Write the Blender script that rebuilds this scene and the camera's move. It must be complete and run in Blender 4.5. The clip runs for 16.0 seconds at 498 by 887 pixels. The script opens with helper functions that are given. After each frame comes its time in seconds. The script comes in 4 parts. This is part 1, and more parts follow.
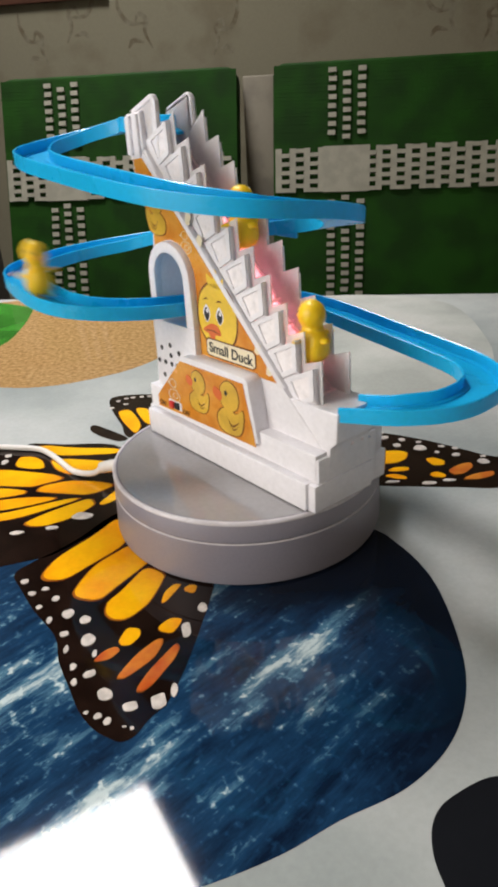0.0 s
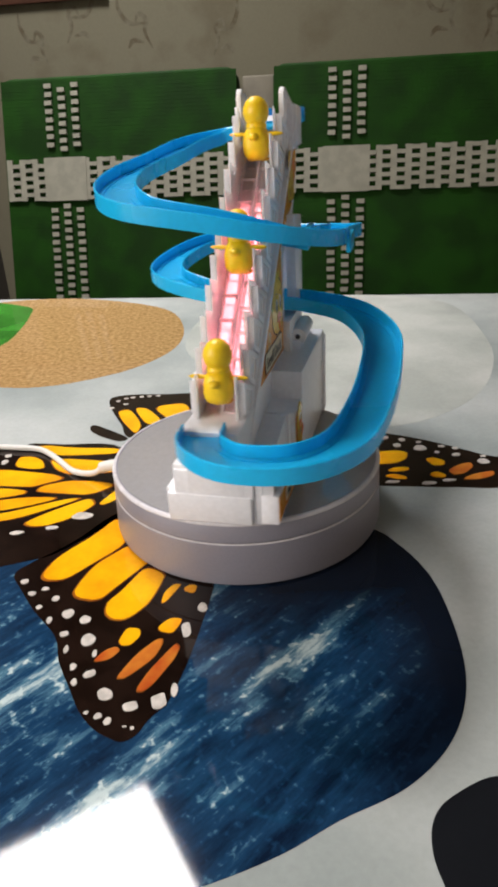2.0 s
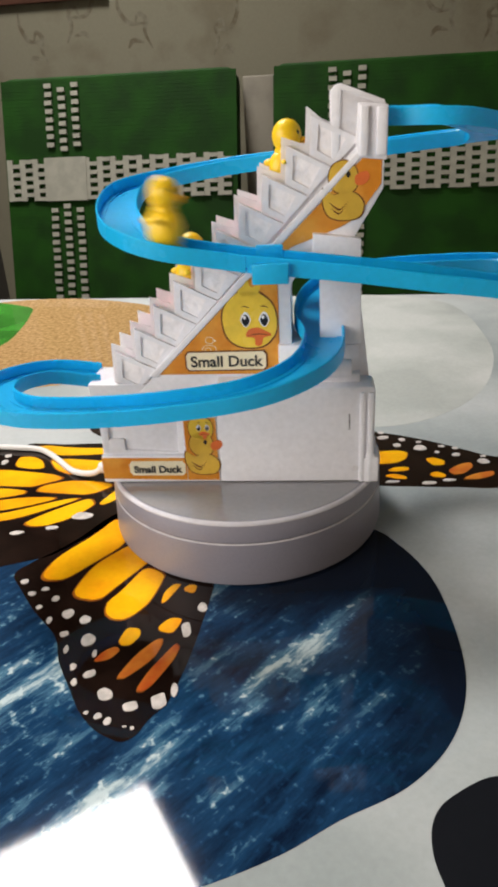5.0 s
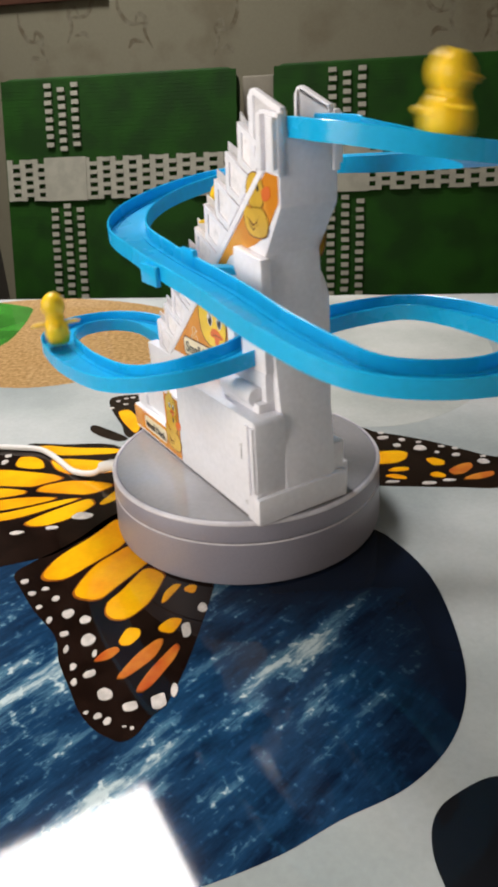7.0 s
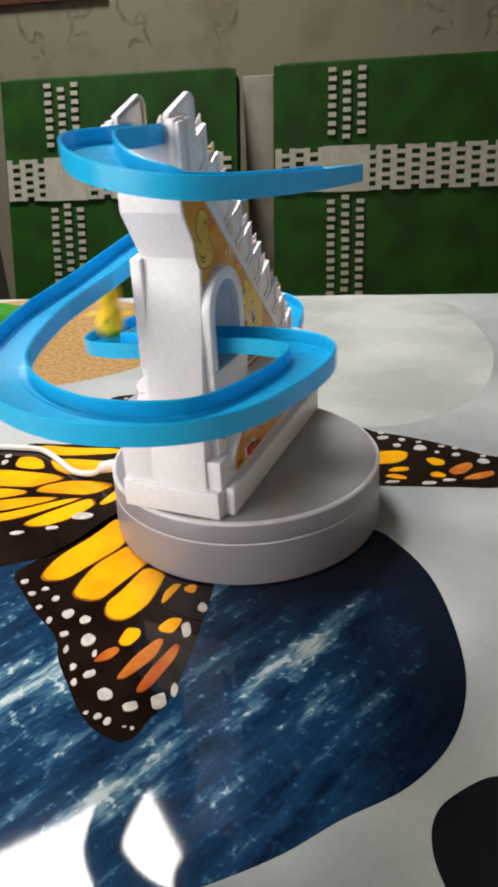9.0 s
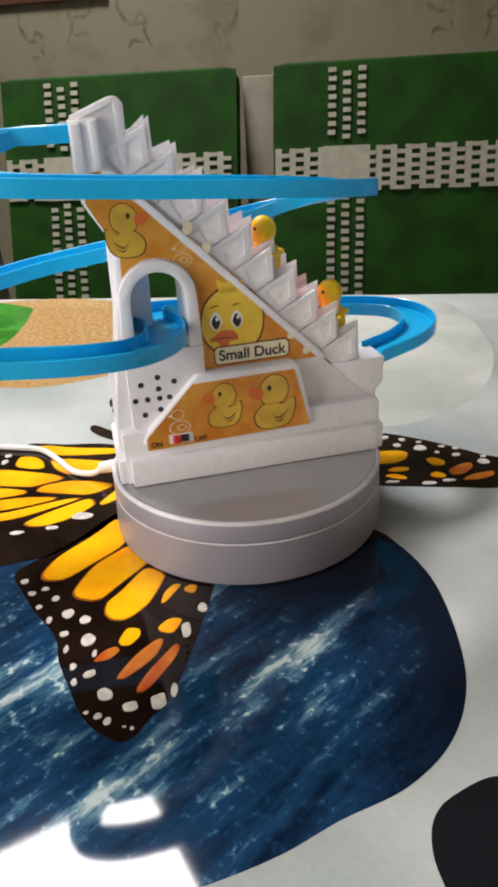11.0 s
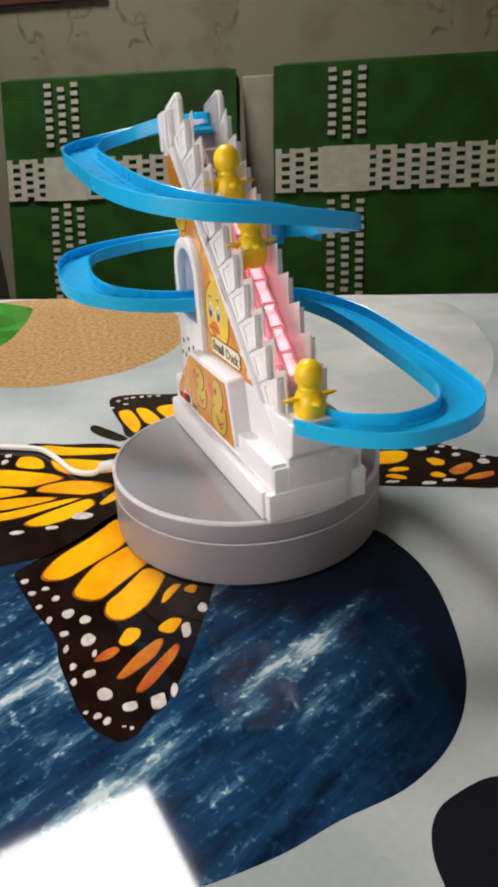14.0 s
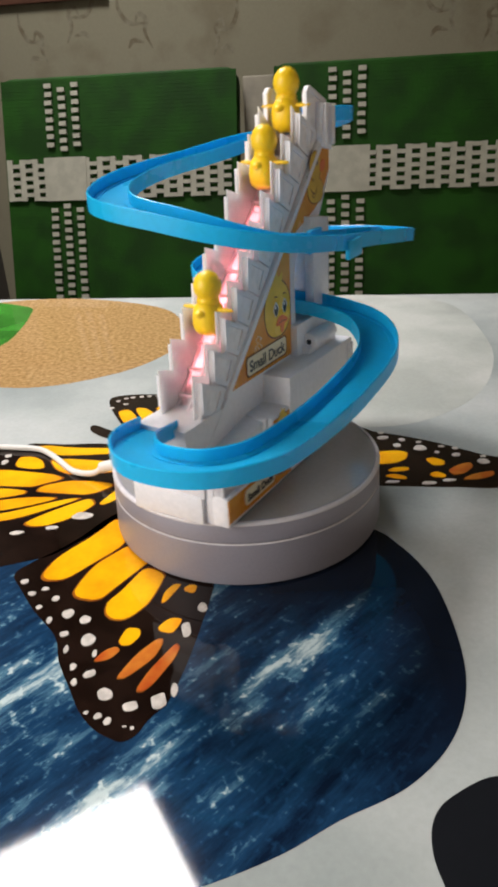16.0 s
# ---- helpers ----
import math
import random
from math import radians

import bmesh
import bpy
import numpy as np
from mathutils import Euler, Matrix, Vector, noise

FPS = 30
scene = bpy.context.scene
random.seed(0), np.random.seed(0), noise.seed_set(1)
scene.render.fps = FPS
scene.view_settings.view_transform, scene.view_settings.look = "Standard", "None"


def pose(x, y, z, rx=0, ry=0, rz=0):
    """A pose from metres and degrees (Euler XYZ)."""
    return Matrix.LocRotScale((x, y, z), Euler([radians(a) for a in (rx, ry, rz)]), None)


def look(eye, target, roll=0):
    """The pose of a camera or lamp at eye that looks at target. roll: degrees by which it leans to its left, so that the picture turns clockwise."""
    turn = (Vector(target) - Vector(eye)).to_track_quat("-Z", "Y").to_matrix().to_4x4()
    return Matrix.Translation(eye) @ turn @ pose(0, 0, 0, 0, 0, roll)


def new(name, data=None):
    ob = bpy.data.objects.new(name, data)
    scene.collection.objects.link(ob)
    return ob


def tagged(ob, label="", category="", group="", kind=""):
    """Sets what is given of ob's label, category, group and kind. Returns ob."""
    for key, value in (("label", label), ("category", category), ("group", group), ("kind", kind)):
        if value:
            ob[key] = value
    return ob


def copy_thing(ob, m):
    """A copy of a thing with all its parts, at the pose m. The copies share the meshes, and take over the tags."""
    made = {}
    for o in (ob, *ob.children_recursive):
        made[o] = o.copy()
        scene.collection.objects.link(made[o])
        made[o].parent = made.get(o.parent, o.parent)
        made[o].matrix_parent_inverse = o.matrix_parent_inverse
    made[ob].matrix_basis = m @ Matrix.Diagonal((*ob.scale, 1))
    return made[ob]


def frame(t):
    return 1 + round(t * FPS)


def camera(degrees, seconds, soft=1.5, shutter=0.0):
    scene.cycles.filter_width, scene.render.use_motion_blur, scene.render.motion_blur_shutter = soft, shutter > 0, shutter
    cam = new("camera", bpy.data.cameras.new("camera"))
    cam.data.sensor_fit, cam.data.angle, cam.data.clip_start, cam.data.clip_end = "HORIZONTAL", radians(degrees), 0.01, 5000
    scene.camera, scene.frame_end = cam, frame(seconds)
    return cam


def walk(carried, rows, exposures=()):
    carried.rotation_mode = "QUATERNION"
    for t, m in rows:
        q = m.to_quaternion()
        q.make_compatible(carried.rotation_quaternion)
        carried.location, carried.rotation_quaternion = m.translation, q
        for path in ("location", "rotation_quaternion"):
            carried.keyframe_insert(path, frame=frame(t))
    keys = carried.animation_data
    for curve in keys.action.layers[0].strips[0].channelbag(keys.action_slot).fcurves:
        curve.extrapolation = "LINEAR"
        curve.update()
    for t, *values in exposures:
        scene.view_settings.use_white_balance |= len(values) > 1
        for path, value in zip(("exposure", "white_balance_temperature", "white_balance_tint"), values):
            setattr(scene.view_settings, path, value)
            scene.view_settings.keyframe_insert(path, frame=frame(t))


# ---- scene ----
import itertools

# ---------- camera ----------
cam = camera(38.243, 16.0, soft=3.5, shutter=0.9)
EYE = (0.0, -0.35450, 0.21499)
AIM = look(EYE, (0.00544, 0.54332, -0.22535), -3.116)
walk(cam, [(0.0, AIM), (16.0, AIM)], [(0.0, -0.04), (1.3, -0.12), (2.2, 0.10), (4.2, 0.14), (6.3, 0.05), (8.0, 0.04), (9.2, 0.22), (11.3, 0.28), (11.7, 0.22), (12.5, 0.02), (13.0, -0.08), (13.5, -0.07), (14.6, -0.07), (15.5, 0.12), (16.0, 0.12)])

# ---------- light ----------
world = bpy.data.worlds.new("sky")
scene.world = world
world.use_nodes = True
wn = world.node_tree.nodes
sky = wn.new("ShaderNodeTexSky")
sky.sky_type, sky.sun_disc = "NISHITA", False
sky.sun_elevation, sky.sun_rotation = radians(50), radians(-40)
wn["Background"].inputs["Strength"].default_value = 0.1
world.node_tree.links.new(sky.outputs["Color"], wn["Background"].inputs["Color"])

CEIL = 1.5                      # ceiling above the table top
SKY_CORNER = Vector((-0.330, 1.032, CEIL))
SKY_U = Vector((0.456, -0.890, 0)).normalized()
SKY_V = Vector((-0.890, -0.456, 0)).normalized()
SKY_LEN_U, SKY_LEN_V = 0.37, 0.45
lamp = bpy.data.lights.new("skylight_glow", "AREA")
lamp.shape, lamp.size, lamp.size_y, lamp.energy = "RECTANGLE", SKY_LEN_U, SKY_LEN_V, 18
lamp.color, lamp.spread = (1.0, 0.97, 0.94), radians(115)
glow = new("skylight_glow", lamp)
mid = SKY_CORNER + SKY_U * SKY_LEN_U / 2 + SKY_V * SKY_LEN_V / 2
glow.matrix_world = Matrix.Translation(mid - Vector((0, 0, 0.004))) @ Matrix.Rotation(math.atan2(SKY_U.y, SKY_U.x), 4, "Z")


# daylight from a window in the wall beside the table, out of view
ROW = Matrix.Translation((-0.37542, 0.92325, 0)) @ Matrix.Rotation(math.atan2(-0.17019, 0.98541), 4, "Z")
WIN_X, WIN_Y, WIN_Z = -0.32, (-2.40, -1.15), (0.12, 1.05)       # metres, along the row of chairs
day = bpy.data.lights.new("window_daylight", "AREA")
day.shape, day.size, day.size_y, day.energy = "RECTANGLE", WIN_Z[1] - WIN_Z[0], WIN_Y[1] - WIN_Y[0], 22
day.color, day.spread = (1.0, 0.92, 0.82), radians(175)
shine = new("window_daylight", day)
shine.matrix_world = ROW @ Matrix.Translation((WIN_X + 0.01, sum(WIN_Y) / 2, sum(WIN_Z) / 2)) @ Matrix.Rotation(radians(-90), 4, "Y")


# ---------- materials ----------
def material(name, color, rough=0.5, metal=0.0, spread=0.08, scale=40.0, bump=0.0, bump_scale=400.0, second=None,
             mix=(0.4, 0.6), clear=0.0, coat=0.0, ior=1.5, subsurface=0.0, detail=4.0, rough_var=0.08, milky=0.0):
    """A surface with two scales of tone, uneven gloss and fine relief; object space, metres."""
    m = bpy.data.materials.new(name)
    m.use_nodes = True
    nt = m.node_tree
    n, l = nt.nodes, nt.links
    b = n["Principled BSDF"]
    co = n.new("ShaderNodeTexCoord")
    big = n.new("ShaderNodeTexNoise")
    big.inputs["Scale"].default_value, big.inputs["Detail"].default_value = scale, detail
    l.new(co.outputs["Object"], big.inputs["Vector"])
    fine = n.new("ShaderNodeTexNoise")
    fine.inputs["Scale"].default_value, fine.inputs["Detail"].default_value = bump_scale, 3
    l.new(co.outputs["Object"], fine.inputs["Vector"])
    ramp = n.new("ShaderNodeValToRGB")
    ramp.color_ramp.elements[0].position, ramp.color_ramp.elements[1].position = mix
    c = Vector(color)
    other = Vector(second) if second else c * (1 - spread)
    ramp.color_ramp.elements[0].color = (*other, 1)
    ramp.color_ramp.elements[1].color = (*c, 1)
    l.new(big.outputs["Fac"], ramp.inputs["Fac"])
    tone = n.new("ShaderNodeMix")
    tone.data_type, tone.blend_type = "RGBA", "MULTIPLY"
    tone.inputs["Factor"].default_value = 0.25
    l.new(ramp.outputs["Color"], tone.inputs["A"])
    l.new(fine.outputs["Color"], tone.inputs["B"])
    grey = n.new("ShaderNodeRGBToBW")
    l.new(fine.outputs["Color"], grey.inputs["Color"])
    bright = n.new("ShaderNodeMath")
    bright.operation = "ADD"
    bright.inputs[1].default_value = 0.5
    l.new(grey.outputs["Val"], bright.inputs[0])
    l.new(bright.outputs["Value"], tone.inputs["B"])
    l.new(tone.outputs["Result"], b.inputs["Base Color"])
    rr = n.new("ShaderNodeMapRange")
    rr.inputs["To Min"].default_value, rr.inputs["To Max"].default_value = max(rough - rough_var, 0.02), rough + rough_var
    l.new(big.outputs["Fac"], rr.inputs["Value"])
    l.new(rr.outputs["Result"], b.inputs["Roughness"])
    b.inputs["Metallic"].default_value = metal
    b.inputs["IOR"].default_value = ior
    b.inputs["Transmission Weight"].default_value = clear
    b.inputs["Coat Weight"].default_value = coat
    b.inputs["Coat Roughness"].default_value = 0.05
    b.inputs["Subsurface Weight"].default_value = subsurface
    b.inputs["Subsurface Radius"].default_value = (0.004, 0.003, 0.002)
    if bump:
        bp = n.new("ShaderNodeBump")
        bp.inputs["Strength"].default_value, bp.inputs["Distance"].default_value = bump, 0.001
        l.new(fine.outputs["Fac"], bp.inputs["Height"])
        l.new(bp.outputs["Normal"], b.inputs["Normal"])
    if milky:
        tr = n.new("ShaderNodeBsdfTranslucent")
        l.new(tone.outputs["Result"], tr.inputs["Color"])
        ms = n.new("ShaderNodeMixShader")
        ms.inputs["Fac"].default_value = milky
        l.new(b.outputs["BSDF"], ms.inputs[1])
        l.new(tr.outputs["BSDF"], ms.inputs[2])
        l.new(ms.outputs["Shader"], n["Material Output"].inputs["Surface"])
    return m


def glowing(name, color, strength):
    m = bpy.data.materials.new(name)
    m.use_nodes = True
    b = m.node_tree.nodes["Principled BSDF"]
    b.inputs["Base Color"].default_value = (*color, 1)
    b.inputs["Emission Color"].default_value = (*color, 1)
    b.inputs["Emission Strength"].default_value = strength
    return m


WHITE = material("white_abs", (0.83, 0.815, 0.865), 0.33, spread=0.025, scale=25, bump=0.012)
WHITE_CLEAR = material("milky_plastic", (0.88, 0.85, 0.87), 0.3, spread=0.04, scale=30, milky=0.3)
# darker copy of the white, with a recess's shade put into the colour
SHADE_WHITE = material("white_abs_recess_shade", (0.66, 0.64, 0.66), 0.45)
CLEAR = material("clear_plastic", (0.95, 0.94, 0.96), 0.18, spread=0.02, clear=0.42, ior=1.45, milky=0.3)
WINDOW = material("textured_clear_window", (0.95, 0.91, 0.94), 0.12, spread=0.12, scale=170, mix=(0.36, 0.5), bump=0.5, bump_scale=300)
# darker copy of the pink; the shade between the steps is its colour
PINK_SHADE = material("pink_slot_shade", (0.50, 0.16, 0.18), 0.4)
PINK = material("pink_step_plastic", (0.98, 0.90, 0.925), 0.35, spread=0.04, clear=0.04, milky=0.5)
BLUE = material("blue_track_plastic", (0.012, 0.53, 0.93), 0.28, spread=0.06, scale=20, bump=0.02, milky=0.22)
YELLOW = material("yellow_duck_vinyl", (0.92, 0.60, 0.01), 0.38, spread=0.08, scale=60, subsurface=0.1)
BLACK = material("black_paint", (0.012, 0.012, 0.014), 0.3)
RED = material("red_plastic", (0.65, 0.03, 0.03), 0.35)
SILVER = material("silver_grey_plastic", (0.285, 0.27, 0.32), 0.36, metal=0.1, spread=0.06, scale=12, bump=0.05, bump_scale=900)
SILVER_TOP = material("glossy_grey_platter", (0.33, 0.32, 0.335), 0.09, spread=0.08, scale=10, coat=0.6)
# pale colour stands in for light caught along the turntable's edges
RIM_GLINT = material("edge_highlight", (0.66, 0.63, 0.67), 0.28, spread=0.1, scale=40)
DARK_GAP = material("dark_gap", (0.02, 0.02, 0.022), 0.6)
CABLE = material("white_cable_rubber", (0.78, 0.75, 0.73), 0.5, spread=0.08)
STICKER = material("orange_sticker", (0.72, 0.33, 0.05), 0.25, spread=0.25, scale=55, second=(0.62, 0.22, 0.02))
ST_YELLOW = material("sticker_yellow", (0.85, 0.58, 0.06), 0.25, spread=0.15, scale=50)
ST_OCHRE = material("sticker_ochre", (0.74, 0.46, 0.06), 0.25, spread=0.2, scale=60)
ST_CREAM = material("sticker_cream", (0.85, 0.76, 0.55), 0.25)
ST_BROWN = material("sticker_brown_line", (0.16, 0.06, 0.02), 0.25)
ST_RED = material("sticker_red", (0.72, 0.16, 0.04), 0.25)
GREEN = material("green_woven_strip", (0.006, 0.038, 0.001), 0.65, ior=1.22, spread=0.4, scale=18, bump=0.4, bump_scale=250)
CREAM_STRIP = material("cream_woven_strip", (0.24, 0.23, 0.185), 0.5, spread=0.15, scale=60, bump=0.2)
POST_WOOD = material("pale_post_wood", (0.17, 0.15, 0.115), 0.6, scale=20, spread=0.3)
CHAIR_FRAME = material("dark_chair_frame", (0.05, 0.04, 0.03), 0.5)
WALLPAPER = material("cream_wallpaper", (0.170, 0.155, 0.105), 0.8, second=(0.135, 0.116, 0.073), scale=9, mix=(0.34, 0.5), bump=0.1, bump_scale=200, detail=6)
SCROLL = material("faint_brown_wallpaper_print", (0.100, 0.080, 0.045), 0.8, second=(0.165, 0.150, 0.105), scale=60, mix=(0.35, 0.65))
PLASTER = material("brown_plaster", (0.05, 0.043, 0.035), 0.8, scale=3)
FLOOR_TILE = material("brown_floor_tile", (0.30, 0.22, 0.16), 0.4, scale=3)
RAIL_WOOD = material("dark_red_rail_wood", (0.09, 0.035, 0.02), 0.5, scale=12, spread=0.3)
# for the unseen walls, pale so that they throw fill light back
BOUNCE_PALE = material("pale_bounce_wall", (0.42, 0.38, 0.32), 0.8, scale=3)
TABLE_EDGE = material("table_wood", (0.22, 0.13, 0.07), 0.4, scale=8)


# ---------- building helpers (millimetres in, metres out) ----------
def part(name, bm, mat, parent=None, label="", smooth=False, scale=0.001):
    if scale != 1:
        bmesh.ops.scale(bm, vec=(scale,) * 3, verts=bm.verts)
    bmesh.ops.recalc_face_normals(bm, faces=bm.faces)
    me = bpy.data.meshes.new(name)
    for f in bm.faces:
        f.smooth = True
    if not smooth:
        for e in bm.edges:
            e.smooth = e.calc_face_angle(0) < 0.5
    bm.to_mesh(me)
    bm.free()
    me.materials.append(mat)
    ob = new(name, me)
    if parent:
        ob.parent = parent
    if label:
        ob["label"] = label
    return ob


def prism(poly, a, b, axis="y", bevel=0.0, bm=None):
    """A polygon in the plane across the axis, drawn out from a to b."""
    own = bm is None
    bm = bm or bmesh.new()

    def at(p, h):
        return (p[0], h, p[1]) if axis == "y" else (p[0], p[1], h) if axis == "z" else (h, p[0], p[1])
    lo = [bm.verts.new(at(p, a)) for p in poly]
    hi = [bm.verts.new(at(p, b)) for p in poly]
    faces = [bm.faces.new(lo), bm.faces.new(hi[::-1])]
    k = len(poly)
    for i in range(k):
        faces.append(bm.faces.new((lo[i], hi[i], hi[(i + 1) % k], lo[(i + 1) % k])))
    if bevel:
        bmesh.ops.recalc_face_normals(bm, faces=faces)
        edges = list({e for f in faces for e in f.edges if e.calc_face_angle(0) > 0.35})
        bmesh.ops.bevel(bm, geom=edges, offset=bevel, segments=2, profile=0.5, affect="EDGES", clamp_overlap=True)
    return bm


def box(x0, x1, y0, y1, z0, z1, bevel=0.0, bm=None):
    return prism([(x0, z0), (x1, z0), (x1, z1), (x0, z1)], y0, y1, "y", bevel, bm)


def ball(cx, cy, cz, rx, ry, rz, bm=None, seg=20):
    bm = bm or bmesh.new()
    r = bmesh.ops.create_uvsphere(bm, u_segments=seg, v_segments=seg // 2, radius=1)
    for v in r["verts"]:
        v.co = Vector((cx + v.co.x * rx, cy + v.co.y * ry, cz + v.co.z * rz))
    return bm


def spline(pts, steps=6, closed=False):
    """Smooth curve through the points."""
    pts = [Vector(p) for p in pts]
    k = len(pts)
    out = []
    for i in range(k if closed else k - 1):
        if closed:
            p0, p1, p2, p3 = pts[i - 1], pts[i], pts[(i + 1) % k], pts[(i + 2) % k]
        else:
            p1, p2 = pts[i], pts[i + 1]
            p0 = pts[i - 1] if i else p1 * 2 - p2
            p3 = pts[i + 2] if i + 2 < k else p2 * 2 - p1
        for j in range(steps):
            u = j / steps
            out.append(0.5 * (2 * p1 + (p2 - p0) * u + (2 * p0 - 5 * p1 + 4 * p2 - p3) * u * u + (3 * p1 - p0 - 3 * p2 + p3) * u ** 3))
    if not closed:
        out.append(pts[-1])
    return out


def pairs(*v):
    return [(v[i], v[i + 1]) for i in range(0, len(v), 2)]


def quads(*v):
    return [v[i:i + 4] for i in range(0, len(v), 4)]


def lathe(profile, seg=96):
    """Turn a profile of (radius, height) about z; it starts and ends on the axis."""
    bm = bmesh.new()
    rings = []
    for r, z in profile:
        if r < 1e-6:
            rings.append([bm.verts.new((0, 0, z))])
        else:
            rings.append([bm.verts.new((r * math.cos(2 * math.pi * i / seg), r * math.sin(2 * math.pi * i / seg), z)) for i in range(seg)])
    for a, b in zip(rings, rings[1:]):
        for i in range(seg):
            j = (i + 1) % seg
            if len(a) == 1:
                bm.faces.new((a[0], b[i], b[j]))
            elif len(b) == 1:
                bm.faces.new((a[i], a[j], b[0]))
            else:
                bm.faces.new((a[i], a[j], b[j], b[i]))
    return bm


def empty(name):
    ob = new(name)
    ob.empty_display_size = 0.02
    return ob


# ---------- room ----------
def room():
    # ceiling: four pieces round the skylight opening, in the skylight's own directions
    c = SKY_CORNER

    def uv(a, b):
        p = c + SKY_U * a + SKY_V * b
        return (p.x * 1000, p.y * 1000)
    bm = bmesh.new()
    R = 4.5
    for a0, a1, b0, b1 in ((-R, 0, -R, R), (SKY_LEN_U, R, -R, R), (0, SKY_LEN_U, -R, 0), (0, SKY_LEN_U, SKY_LEN_V, R)):
        prism([uv(a0, b0), uv(a1, b0), uv(a1, b1), uv(a0, b1)], CEIL * 1000, CEIL * 1000 + 80, "z", bm=bm)
    tagged(part("ceiling", bm, PLASTER), "dim brown plaster ceiling with a skylight opening", "ceiling", kind="structure")
    tagged(part("floor", box(-3000, 3000, -3000, 3000, -830, -750), FLOOR_TILE), "brown tiled floor under the table", "floor", kind="structure")


# the row of chairs and the walls stand along one slanting line behind the table
def walls():
    def wall(name, label, mat, *boxes):
        bm = bmesh.new()
        for b in boxes:
            box(*b, bm=bm)
        ob = part(name, bm, mat)
        ob.matrix_world = ROW
        return tagged(ob, label, "wall", kind="structure")
    north = wall("wall_north", "dim cream wallpaper with a faint brown scroll pattern", WALLPAPER, (-320, 1500, 560, 680, -750, 1500))
    for x, z, k in ((-20, 372, 1.0), (85, 352, -1.0), (-150, 330, -0.8), (300, 330, 0.8), (735, 338, -1.0), (870, 322, 0.9)):
        for pts in (((-44, -42), (-30, -12), (-34, 14), (-18, 24), (-10, 8)), ((-32, 6), (4, 8), (24, 34), (26, 62)), ((-26, -30), (-2, -26), (10, -40))):
            line = spline([(x + a * k, 0, z + b) for a, b in pts], 6)
            left, right = [], []
            for i, p in enumerate(line):
                d = (line[min(i + 1, len(line) - 1)] - line[max(i - 1, 0)]).normalized()
                w = 1.6 + 3.4 * math.sin(math.pi * i / (len(line) - 1))
                left.append((p.x - d.z * w, p.z + d.x * w))
                right.append((p.x + d.z * w, p.z - d.x * w))
            part("wallpaper_scroll", prism(left + right[::-1], 559.75, 561.0, "y"), SCROLL, north)
    rail = part("wall_rail", box(-318, 40, 548, 562, 409, 432, 2), RAIL_WOOD)
    rail.matrix_world = ROW
    tagged(rail, "dark reddish wooden rail fixed on the wallpaper", "rail")
    # south and east walls are out of view, added as bounce for the toy
    wall("wall_south", "unseen pale wall added to bounce fill light", BOUNCE_PALE, (-320, 1500, -2720, -2600, -750, 1500))
    wall("wall_east", "unseen pale wall added to bounce fill light", BOUNCE_PALE, (1500, 1620, -2720, 680, -750, 1500))
    x0, x1 = WIN_X * 1000 - 120, WIN_X * 1000
    y0, y1, z0, z1 = WIN_Y[0] * 1000, WIN_Y[1] * 1000, WIN_Z[0] * 1000, WIN_Z[1] * 1000
    wall("wall_west", "plain brown plaster wall with a window opening", PLASTER, (x0, x1, -2720, y0, -750, 1500), (x0, x1, y1, 680, -750, 1500),
         (x0, x1, y0, y1, -750, z0), (x0, x1, y0, y1, z1, 1500))


BIG = 1.35
LEAN_BACK = Matrix.Translation((0, 0, 0.675)) @ Matrix.Rotation(radians(-15), 4, "X") @ Matrix.Translation((0, 0, -0.675))


